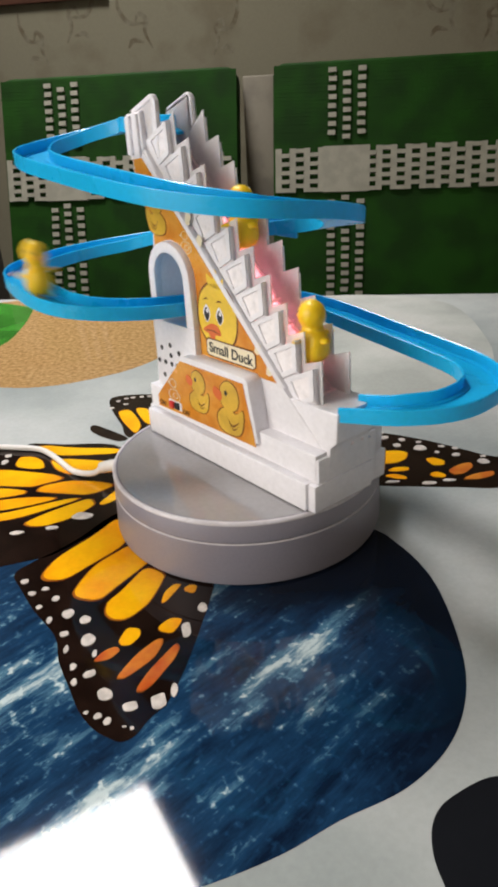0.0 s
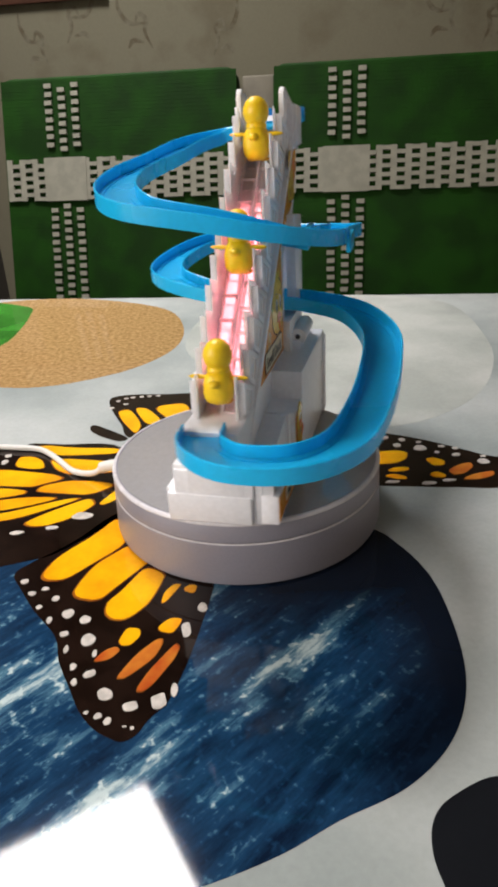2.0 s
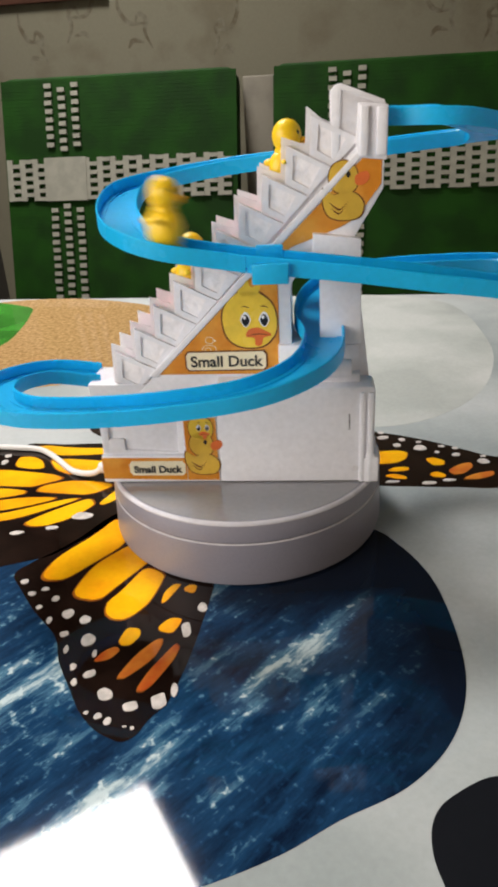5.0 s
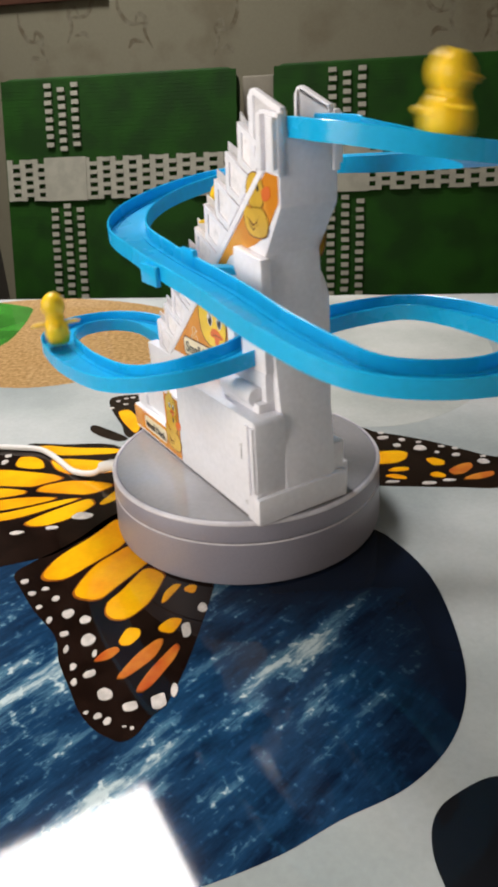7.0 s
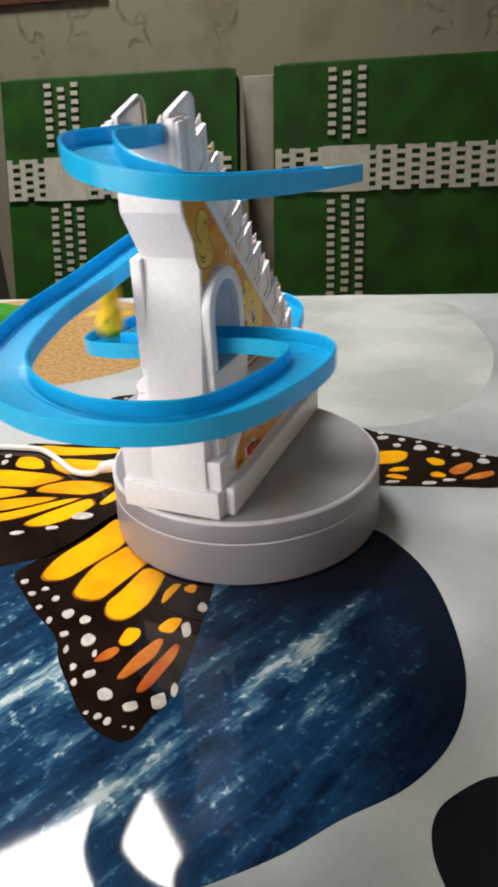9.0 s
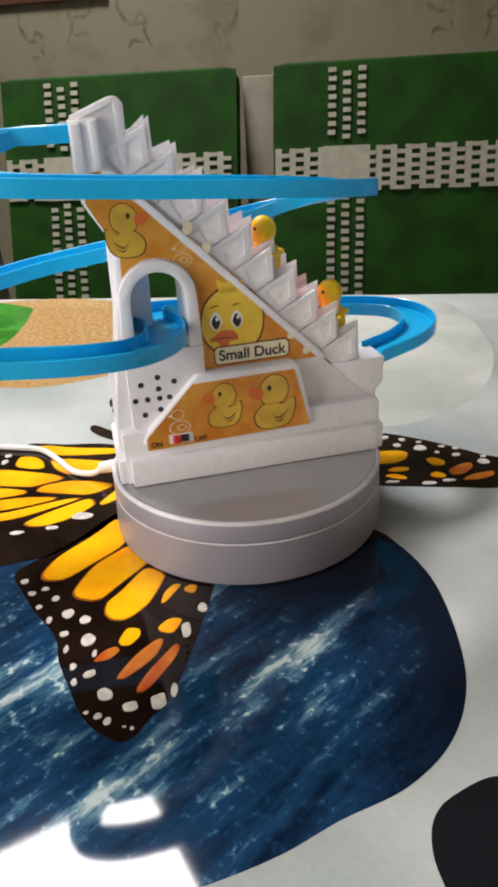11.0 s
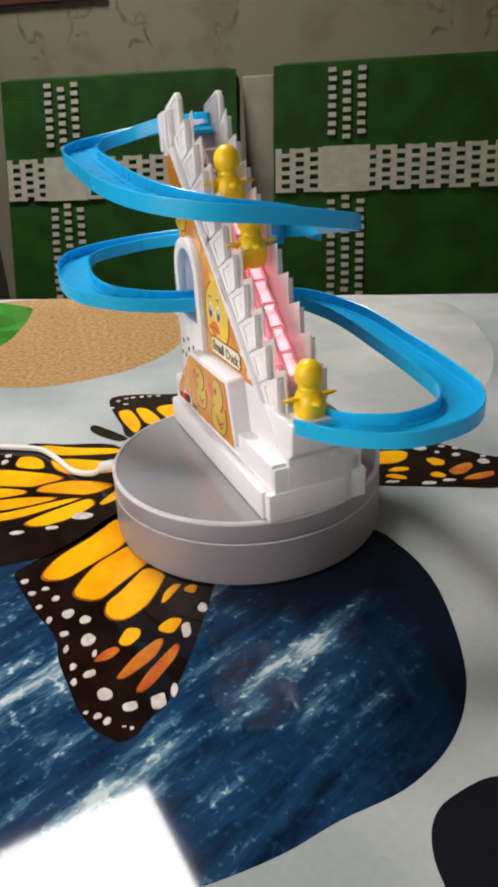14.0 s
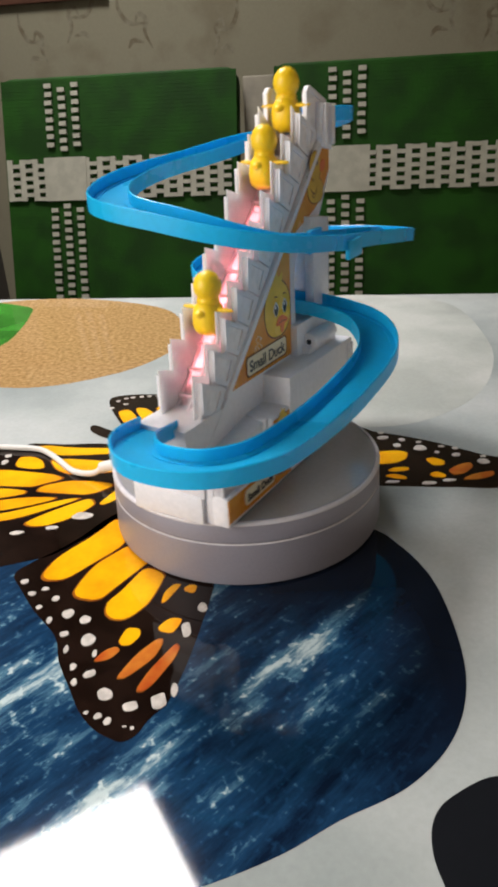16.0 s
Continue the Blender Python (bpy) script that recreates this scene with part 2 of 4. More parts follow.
def chair(x0, x1, top, low, col, label):
    """A chair with a woven back: x along the row, its back in the plane y = 0."""
    ob = empty("woven_chair")
    ob.matrix_world = ROW @ Matrix.Translation(((x0 + x1) / 2000 * BIG, 0, -0.75))
    w = (x1 - x0) / 2
    z = 500

    def q(x):
        return x - (x0 + x1) / 2
    r = 12
    pts = [(-w, low + z), (w, low + z), (w, top - r + z), (w - r * 0.3, top - r * 0.3 + z), (w - r, top + z), (-w + r, top + z), (-w + r * 0.3, top - r * 0.3 + z), (-w, top - r + z)]
    part("back_panel", prism(pts, 0, 24, "y", 3), GREEN, ob, scale=0.001 * BIG)
    # woven green strips, each one bulging over and under the uprights
    bm = bmesh.new()
    pitch, k = 4.4, 0
    zz = low + 8
    while zz < top - 4:
        prism([(-w + 1, zz + z), (w - 1, zz + z), (w - 1, zz + pitch - 0.18 + z), (-w + 1, zz + pitch - 0.18 + z)], -0.16 - 0.08 * (k % 2), 0.5, "y", bm=bm)
        zz += pitch
        k += 1
    part("weave", bm, GREEN, ob, scale=0.001 * BIG)
    bm = bmesh.new()
    # upright cream strips show as short dashes
    for c in range(3):
        cx = q(col + 6 + c * 17.2)
        zz, k = low + 6 + (c % 2) * 4.9, 0
        while zz < top - 10:
            if not 99 < zz < 160:
                j = random.uniform(-0.5, 0.5)
                prism([(cx - 4.6 + j, zz + z), (cx + 4.6 + j, zz + z), (cx + 4.6 + j, zz + 5.2 + z), (cx - 4.6 + j, zz + 5.2 + z)], -3.0, 0.5, "y", bm=bm)
            zz += 9.8
    part("upright_band", bm, CREAM_STRIP, ob, "cream plastic strips woven upright", scale=0.001 * BIG)["kind"] = "stuff"
    # cross band: cream strips with staggered gaps
    bm = bmesh.new()
    z0, k = 105, 0
    x = x0 + 3
    while x < x1 - 10:
        # an upright strip, then a column of short bridges with gaps between; columns step by half a gap
        prism([(q(x), z0 + z), (q(x) + 7.4, z0 + z), (q(x) + 7.4, z0 + 50 + z), (q(x), z0 + 50 + z)], -2.8, 0.5, "y", bm=bm)
        zz = z0 + (k % 2) * 4.95
        while zz < z0 + 46:
            j = random.uniform(-0.3, 0.3)
            prism([(q(x) + 7.2, zz + j + z), (q(x) + 17.2, zz + j + z), (q(x) + 17.2, zz + j + 4.7 + z), (q(x) + 7.2, zz + j + 4.7 + z)], -3.3, 0.5, "y", bm=bm)
            zz += 9.9
        x += 17
        k += 1
    prism([(q(col - 4), z0 - 1 + z), (q(col + 51), z0 - 1 + z), (q(col + 51), z0 + 51 + z), (q(col - 4), z0 + 51 + z)], -3.5, 0.5, "y", bm=bm)
    part("cross_band", bm, CREAM_STRIP, ob, "cream plastic strips woven across", scale=0.001 * BIG)["kind"] = "stuff"
    for piece in list(ob.children):
        piece.matrix_basis = LEAN_BACK
    part("seat", box(-w, w, -300, 0, z - 190, z - 160, 6), GREEN, ob, scale=0.001 * BIG)
    for sx in (-w + 4, w - 26):
        part("leg", box(sx, sx + 22, 24, 46, 0, z - 40, 3), CHAIR_FRAME, ob, scale=0.001 * BIG)
        part("leg", box(sx, sx + 22, -295, -273, 0, z - 190, 3), CHAIR_FRAME, ob, scale=0.001 * BIG)
    return tagged(ob, label, "chair", "chairs behind the table")


def post():
    """The pale wooden upright of the bench between the two chairs."""
    ob = part("bench_post", box(292, 342, 70, 96, -480, 231, 2, None), POST_WOOD, scale=0.001 * BIG)
    ob.matrix_world = ROW @ Matrix.Translation((0, 0, -0.0752))
    tagged(ob, "dull pale wooden post behind the chairs", "post")


# ---------- table with its printed cover ----------
def table():
    # far edge slants like the row of chairs
    ob = empty("table")
    ob.location = (0, 0, -0.75)
    e = [(-540, 563), (640, 362), (640, -420), (-540, -420)]
    top = part("table_top", prism(e, 715, 746, "z", 2), TABLE_EDGE, ob)
    for x, y in ((-490, 500), (590, 310), (590, -370), (-490, -370)):
        part("leg", box(x - 25, x + 25, y - 25, y + 25, 0, 715, 2), TABLE_EDGE, ob)
    return tagged(ob, "wooden table under a glossy printed cover", "table")


def print_shape(name, pts, level, mat, parent, smooth=True, label=""):
    """One printed area of the cover: a very thin closed sheet."""
    line = spline([(x, y, 0) for x, y in pts], 5, True) if smooth else [Vector((x, y, 0)) for x, y in pts]
    return part(name, prism([(p.x, p.y) for p in line], 0.0, 0.10 * level, "z"), mat, parent, label)


def cover():
    ob = empty("table_cover")
    e = [(-544, 567), (644, 365), (644, -424), (-544, -424)]
    part("sheet", prism(e, -4, 0.0, "z", 0), PEBBLE_WHITE, ob, "pale grey-white pebble print")
    S = print_shape
    S("printed_pebble", pairs(91, 454, 179, 439, 229, 388, 227, 272, 208, 200, 176, 143, 132, 107, 90, 99, 53, 118, 11, 218, -38, 255, -51, 323, -24, 407), 1, PEBBLE_PALE, ob, label="pale round pebble print")
    S("printed_pebble", pairs(-286, 509, -204, 510, -125, 475, -75, 429, -56, 361, -61, 298, -93, 249, -138, 222, -175, 214, -205, 219, -237, 230, -299, 368, -317, 478), 1, PEBBLE_TAN, ob, label="tan speckled pebble print")
    S("printed_leaf", pairs(-311, 502, -245, 480, -233, 438, -231, 374, -237, 335, -256, 324), 2, LEAF, ob, label="green leaf print")
    S("printed_pebble", pairs(-210, 0, -150, 6, -107, 10, -79, 20, 0, 5, 61, -26, 76, -44, 86, -74, 87, -111, 82, -144, 69, -170, 49, -188, 24, -199, 5, -209, -17, -217, -38, -222, -79, -227, -150, -222, -210, -160), 1, WATER_BLUE, ob, label="dark blue pebble print with pale splashes")
    S("printed_pebble", pairs(80, -186, 62, -193, 54, -201, 51, -212, 52, -223, 55, -231, 67, -235, 81, -223, 88, -197), 1, PEBBLE_BLACK, ob, label="black pebble print")
    # butterfly
    fly = S("printed_wing", pairs(-121, -52, -115, -64, -104, -82, -90, -101, -85, -117, -78, -132, -71, -146, -64, -155, -57, -160, -52, -162, -47, -159, -43, -152, -36, -143, -31, -128, -27, -112, -23, -93, -20, -77, -19, -68, -19, -44, -46, 10, -74, 4, -96, -25, -114, -42), 2, WING_DARK, ob, label="dark brown butterfly wing print")
    for c in ((-107, -54, -104, -59, -94, -60, -82, -47, -67, -31, -64, -10, -75, -2, -85, -19, -102, -39),
              (-88, -70, -85, -75, -74, -78, -67, -68, -54, -50, -46, -39, -60, -30, -66, -32, -81, -48, -86, -62),
              (-70, -87, -66, -92, -59, -93, -50, -83, -45, -68, -43, -59, -54, -51, -64, -71, -70, -79),
              (-44, -82, -42, -82, -36, -71, -35, -68, -39, -68, -43, -74),
              (-34, -72, -32, -75, -28, -76, -27, -70, -31, -69),
              (-44, -99, -43, -102, -37, -104, -34, -98, -33, -94, -39, -93),
              (-61, -107, -59, -110, -55, -110, -51, -104, -52, -99, -58, -98)):
        cell(fly, pairs(*c), WING_YELLOW)
    for c in ((-70, -118, -68, -119, -63, -118, -59, -113, -61, -110, -66, -112),
              (-59, -129, -56, -130, -53, -128, -44, -119, -41, -111, -41, -107, -44, -107, -52, -116),
              (-50, -137, -47, -138, -43, -134, -35, -120, -33, -113, -35, -110, -39, -116, -46, -127)):
        cell(fly, pairs(*c), WING_ORANGE)
    spots(fly, quads(-114, -59, 2.0, 1.9, -108, -69, 2.0, 1.8, -102, -66, 2.0, 1.4, -95, -74, 2.0, 2.2, -102, -80, 1.6, 1.7, -87, -86, 2.9, 3.3, -95, -90, 1.3, 2.4, -78, -91, 2.4, 2.8, -86, -100, 2.0, 1.9, -83, -110, 1.1, 2.5, -74, -105, 3.3, 4.1, -70, -114, 1.0, 2.5, -78, -121, 1.5, 2.0, -76, -130, 1.4, 2.2, -70, -126, 2.9, 2.3, -62, -138, 3.2, 3.7, -51, -145, 3.4, 2.3, -40, -143, 3.4, 3.9, -34, -138, 1.6, 4.0, -24, -87, 2.3, 3.7, -31, -102, 2.3, 5.3, -63, -149, 1.6, 1.7, -59, -152, 1.5, 2.0, -49, -156, 0.8, 1.0, -52, -155, 0.9, 0.5, -68, -147, 1.1, 0.8))
    fly = S("printed_wing", pairs(-201, 96, -171, 99, -155, 100, -148, 103, -127, 99, -84, 88, -70, 19, -76, -5, -93, -25, -114, -40, -158, -33), 2, WING_DARK, ob, label="orange and dark butterfly wing print")
    for c in ((-146, 96, -131, 81, -83, 79, -84, 87, -118, 92, -139, 99),
              (-132, 79, -125, 62, -114, 53, -103, 52, -80, 53, -82, 67),
              (-153, 69, -153, 83, -143, 82, -135, 75, -131, 63, -142, 64),
              (-184, 67, -162, 66, -126, 56, -114, 48, -130, 41, -135, 39, -178, 48),
              (-177, 45, -136, 36, -136, 30, -171, 25),
              (-131, 33, -128, 40, -113, 45, -94, 42, -80, 36, -95, 25, -110, 28),
              (-167, 13, -170, 22, -135, 27, -112, 24, -128, 17, -146, 12),
              (-163, 1, -137, 0, -98, 22, -109, 22, -145, 8, -165, 8),
              (-129, -3, -125, -7, -115, -8, -101, 0, -90, 13, -93, 20, -98, 20, -116, 8),
              (-89, 14, -78, 33, -77, 19, -85, 12)):
        cell(fly, pairs(*c), WING_YELLOW)
    spots(fly, quads(-130, -13, 3.9, 2.3, -111, -10, 4.2, 1.8, -96, 1, 6.6, 3.8, -161, 76, 2.3, 3.4, -161, 85, 2.4, 2.6))
    fly = S("printed_wing", pairs(-105, 171, -97, 184, -63, 182, -26, 173, -13, 108, -76, 102, -90, 128), 2, WING_DARK, ob, label="orange butterfly wing tip print")
    for c in ((-96, 152, -86, 155, -74, 124, -77, 107, -90, 133), (-84, 157, -73, 155, -58, 126, -71, 123), (-70, 157, -43, 162, -38, 131, -54, 128)):
        cell(fly, pairs(*c), WING_YELLOW)
    spots(fly, [(x, y, 2.0, 1.5) for x, y in pairs(-101, 159, -98, 172, -91, 165, -87, 178, -80, 179, -74, 179, -67, 179, -92, 177)])
    S("printed_antenna", pairs(-112, 126, -108, 128, -92, 114, -82, 103, -88, 99, -101, 108, -110, 118), 2, WING_DARK, ob, label="dark butterfly antenna print")
    fly = S("printed_wing", pairs(78, 94, 91, 90, 110, 80, 129, 67, 150, 49, 164, 38, 153, 8, 121, 10, 101, 13, 78, 17, 66, 24), 2, WING_DARK, ob, label="dark butterfly wing print with orange spots")
    for c in ((80, 60, 98, 61, 105, 57, 102, 48, 94, 43, 76, 43),
              (87, 35, 93, 38, 101, 37, 100, 33, 92, 32, 88, 33),
              (83, 28, 90, 30, 96, 26, 97, 22, 90, 23),
              (113, 47, 119, 48, 125, 43, 123, 37, 116, 37),
              (111, 27, 116, 30, 121, 25, 119, 21, 112, 23)):
        cell(fly, pairs(*c), WING_YELLOW)
    for c in ((123, 30, 132, 37, 140, 39, 140, 33, 132, 25, 125, 24),
              (128, 18, 137, 24, 150, 27, 149, 21, 139, 17)):
        cell(fly, pairs(*c), WING_ORANGE)
    spots(fly, quads(93, 88, 2.2, 1.8, 93, 80, 3.8, 2.6, 105, 76, 2.2, 2.5, 100, 68, 2.9, 2.5, 115, 71, 2.2, 1.6, 114, 62, 4.3, 4.0, 128, 63, 2.2, 1.6, 123, 55, 1.8, 1.6, 136, 59, 2.2, 1.6, 134, 50, 2.8, 2.3, 148, 39, 3.8, 3.7, 150, 46, 2.0, 1.5, 87, 20, 4.4, 1.4, 108, 16, 4.6, 2.0, 121, 18, 4.6, 1.7))
    return tagged(ob, "glossy table cover printed with pebbles and a butterfly", "tablecloth", kind="structure")


LAYER = itertools.count()


def soft_corners(pts):
    """The outline with each corner cut twice, so that it stays close to its straight sides."""
    for _ in range(2):
        out = []
        for (ax, ay), (bx, by) in zip(pts, pts[1:] + pts[:1]):
            out += [(ax + (bx - ax) * 0.2, ay + (by - ay) * 0.2), (ax + (bx - ax) * 0.8, ay + (by - ay) * 0.8)]
        pts = out
    return pts


def cell(fly, pts, mat, size=1.0):
    """A wing cell: bright middle with a burnt rim fading into the dark veins."""
    cx, cy = sum(p[0] for p in pts) / len(pts), sum(p[1] for p in pts) / len(pts)

    def grown(k):
        return [(cx + (x - cx) * k, cy + (y - cy) * k) for x, y in pts]
    k = next(LAYER) * 0.05
    print_shape("wing_cell_rim", soft_corners(grown(1.03 * size)), 2.3 + k, WING_RIM, fly, False)
    print_shape("wing_cell", soft_corners(grown(0.97 * size)), 3.8 + k, mat, fly, False)


def spots(fly, places):
    """Pale wing spots: (x, y, half width, half depth) each, with an uneven outline."""
    for x, y, rx, ry in places:
        pts = []
        for i in range(8):
            a = i * math.pi / 4 + 0.3
            k = random.uniform(0.8, 1.12)
            pts.append((x + rx * k * math.cos(a), y + ry * k * math.sin(a)))
        print_shape("wing_spot", pts, 5.6, WING_SPOT, fly)


def print_material(name, color, **kw):
    kw.setdefault("rough", 0.05)
    kw.setdefault("rough_var", 0.012)
    return material(name, color, ior=1.34, **kw)


PEBBLE_WHITE = print_material("print_white_pebbles", (0.50, 0.52, 0.52), second=(0.24, 0.28, 0.28), scale=6, mix=(0.30, 0.62))
PEBBLE_PALE = print_material("print_pale_pebble", (0.54, 0.55, 0.53), second=(0.40, 0.42, 0.40), scale=9)
PEBBLE_TAN = print_material("print_tan_pebble", (0.48, 0.30, 0.13), second=(0.24, 0.135, 0.05), scale=240, mix=(0.28, 0.66), detail=8, bump_scale=700)
PEBBLE_BLACK = print_material("print_black_pebble", (0.010, 0.011, 0.014), scale=20)
LEAF = print_material("print_leaf", (0.05, 0.24, 0.03), scale=20, spread=0.4)
WING_DARK = print_material("print_wing_dark", (0.014, 0.007, 0.005), scale=60, spread=0.4)
WING_YELLOW = print_material("print_wing_yellow", (0.94, 0.50, 0.006), second=(0.86, 0.31, 0.005), scale=22, mix=(0.35, 0.6))
WING_RIM = print_material("print_wing_rim", (0.36, 0.11, 0.012), second=(0.16, 0.04, 0.01), scale=70)
WING_ORANGE = print_material("print_wing_orange", (0.62, 0.22, 0.03), second=(0.45, 0.07, 0.015), scale=40)
WING_SPOT = print_material("print_wing_spot", (0.68, 0.62, 0.58), scale=200, spread=0.25)


def water_blue():
    """Deep blue print with pale splashes drawn out along one slant."""
    m = bpy.data.materials.new("print_blue_splash")
    m.use_nodes = True
    n, l = m.node_tree.nodes, m.node_tree.links
    b = n["Principled BSDF"]
    co = n.new("ShaderNodeTexCoord")
    turned = n.new("ShaderNodeMapping")
    turned.inputs["Rotation"].default_value = (0, 0, radians(-44))
    l.new(co.outputs["Object"], turned.inputs["Vector"])
    mp = n.new("ShaderNodeMapping")
    mp.inputs["Scale"].default_value = (20, 85, 1)
    l.new(turned.outputs["Vector"], mp.inputs["Vector"])
    a = n.new("ShaderNodeTexNoise")
    a.inputs["Scale"].default_value, a.inputs["Detail"].default_value, a.inputs["Roughness"].default_value = 1.0, 9, 0.68
    l.new(mp.outputs["Vector"], a.inputs["Vector"])
    drops = n.new("ShaderNodeTexNoise")
    drops.inputs["Scale"].default_value, drops.inputs["Detail"].default_value = 230, 3
    l.new(turned.outputs["Vector"], drops.inputs["Vector"])
    near = n.new("ShaderNodeMapRange")
    near.inputs["From Min"].default_value, near.inputs["From Max"].default_value = 0.56, 0.70
    near.inputs["To Max"].default_value = 0.13
    l.new(drops.outputs["Fac"], near.inputs["Value"])
    # splashes lie in long bands along the slant, with calm dark water between them
    across = n.new("ShaderNodeSeparateXYZ")
    l.new(turned.outputs["Vector"], across.inputs["Vector"])
    wob = n.new("ShaderNodeTexNoise")
    wob.inputs["Scale"].default_value, wob.inputs["Detail"].default_value = 45, 6
    l.new(co.outputs["Object"], wob.inputs["Vector"])
    bent = n.new("ShaderNodeMath")
    bent.operation, bent.inputs[1].default_value = "MULTIPLY_ADD", 0.03
    l.new(wob.outputs["Fac"], bent.inputs[0])
    l.new(across.outputs["Y"], bent.inputs[2])
    place = n.new("ShaderNodeMapRange")
    place.inputs["From Min"].default_value, place.inputs["From Max"].default_value = -0.155, 0.065
    l.new(bent.outputs["Value"], place.inputs["Value"])
    bands = n.new("ShaderNodeValToRGB")
    e = bands.color_ramp.elements
    e[0].position, e[0].color = 0.05, (0.05,) * 3 + (1,)
    e[1].position, e[1].color = 1.0, (0.35,) * 3 + (1,)
    for mm, d in ((-132, 0.4), (-113, 0.35), (-104, 0.15), (-98, 0.68), (-92, 0.82), (-86, 0.6), (-80, 0.3), (-68, 0.35), (-60, 0.25), (-50, 0.45), (-34, 0.72), (-14, 0.76), (-2, 0.4)):
        k = e.new((mm + 9 + 155) / 220)
        k.color = (d, d, d, 1)
    l.new(place.outputs["Result"], bands.inputs["Fac"])
    ends = n.new("ShaderNodeMapRange")
    ends.inputs["From Min"].default_value, ends.inputs["From Max"].default_value = -0.07, -0.01
    ends.inputs["To Min"].default_value, ends.inputs["To Max"].default_value = 1.0, 0.35
    l.new(across.outputs["X"], ends.inputs["Value"])
    fade = n.new("ShaderNodeMath")
    fade.operation = "MULTIPLY"
    l.new(bands.outputs["Color"], fade.inputs[0])
    l.new(ends.outputs["Result"], fade.inputs[1])
    lift = n.new("ShaderNodeMath")
    lift.operation, lift.inputs[1].default_value = "MULTIPLY_ADD", 0.33
    l.new(fade.outputs["Value"], lift.inputs[0])
    lower = n.new("ShaderNodeMath")
    lower.operation, lower.inputs[1].default_value = "SUBTRACT", 0.10
    l.new(a.outputs["Fac"], lower.inputs[0])
    l.new(lower.outputs["Value"], lift.inputs[2])
    both = n.new("ShaderNodeMath")
    both.operation = "ADD"
    l.new(lift.outputs["Value"], both.inputs[0])
    l.new(near.outputs["Result"], both.inputs[1])
    r1 = n.new("ShaderNodeValToRGB")
    e = r1.color_ramp.elements
    e[0].position, e[0].color = 0.36, (0.004, 0.011, 0.030, 1)
    e[1].position, e[1].color = 0.77, (0.50, 0.60, 0.62, 1)
    k = e.new(0.57)
    k.color = (0.011, 0.044, 0.108, 1)
    k = e.new(0.67)
    k.color = (0.07, 0.17, 0.26, 1)
    l.new(both.outputs["Value"], r1.inputs["Fac"])
    # nearly black outer and upper rim: part print, part turntable shade painted in
    sep = n.new("ShaderNodeSeparateXYZ")
    l.new(co.outputs["Object"], sep.inputs["Vector"])
    mr = n.new("ShaderNodeMapRange")
    mr.inputs["From Min"].default_value, mr.inputs["From Max"].default_value = 0.035, 0.075
    l.new(sep.outputs["X"], mr.inputs["Value"])
    md = n.new("ShaderNodeMapRange")
    md.inputs["From Min"].default_value, md.inputs["From Max"].default_value = -0.105, -0.078
    l.new(sep.outputs["Y"], md.inputs["Value"])
    inner = n.new("ShaderNodeMapRange")
    inner.inputs["From Min"].default_value, inner.inputs["From Max"].default_value = -0.03, 0.01
    l.new(sep.outputs["X"], inner.inputs["Value"])
    upper = n.new("ShaderNodeMath")
    upper.operation = "MULTIPLY"
    l.new(md.outputs["Result"], upper.inputs[0])
    l.new(inner.outputs["Result"], upper.inputs[1])
    most = n.new("ShaderNodeMath")
    most.operation = "MAXIMUM"
    l.new(mr.outputs["Result"], most.inputs[0])
    l.new(upper.outputs["Value"], most.inputs[1])
    mixc = n.new("ShaderNodeMix")
    mixc.data_type = "RGBA"
    mixc.inputs["B"].default_value = (0.005, 0.009, 0.020, 1)
    l.new(most.outputs["Value"], mixc.inputs["Factor"])
    l.new(r1.outputs["Color"], mixc.inputs["A"])
    l.new(mixc.outputs["Result"], b.inputs["Base Color"])
    b.inputs["Roughness"].default_value, b.inputs["IOR"].default_value = 0.05, 1.34
    return m


WATER_BLUE = water_blue()


# ---------- turntable ----------
TOP = 0.0358          # height of the platter above the cover


def turntable():
    ob = empty("turntable")
    part("base", lathe([(0, 0.4), (72, 0.4), (73.4, 1.4), (73.9, 4), (73.2, 23.6), (72.6, 24.1), (69, 24.15), (0, 24.15)]), SILVER, ob, "matt silver-grey plastic base", smooth=False)
    part("seam", lathe([(0, 24.0), (72.0, 24.0), (72.0, 25.0), (0, 25.0)]), DARK_GAP, ob)
    plate = part("platter", lathe([(0, 24.6), (69, 24.6), (72.6, 24.65), (73, 25.0), (73, 34.2), (72.5, 35.2), (71.6, 35.7), (70.6, 35.75), (70.4, 35.6), (0, 35.6)]), SILVER, ob, "silver-grey turning platter")
    part("platter_film", lathe([(0, 35.55), (70.2, 35.55), (70.2, 35.72), (0, 35.72)]), SILVER_TOP, plate, "glossy grey film")
    # thin rings added for the edge highlights, which are in their colour
    part("rim", lathe([(71.0, 35.5), (71.2, 35.9), (72.4, 35.75), (73.1, 35.0), (73.1, 34.3), (72.4, 34.6), (71.0, 35.5)]), RIM_GLINT, plate, "bevelled edge ring coloured pale as a highlight")
    part("base_rim", lathe([(71.6, 23.9), (72.4, 24.25), (73.08, 23.8), (73.08, 23.2), (72.4, 23.2), (71.6, 23.9)]), RIM_GLINT, ob)
    part("power_socket", box(71, 73.6, -7, 1, 10, 16, 0.5), DARK_GAP, ob)
    return tagged(ob, "round silver-grey electric turntable on the table cover", "turntable"), plate


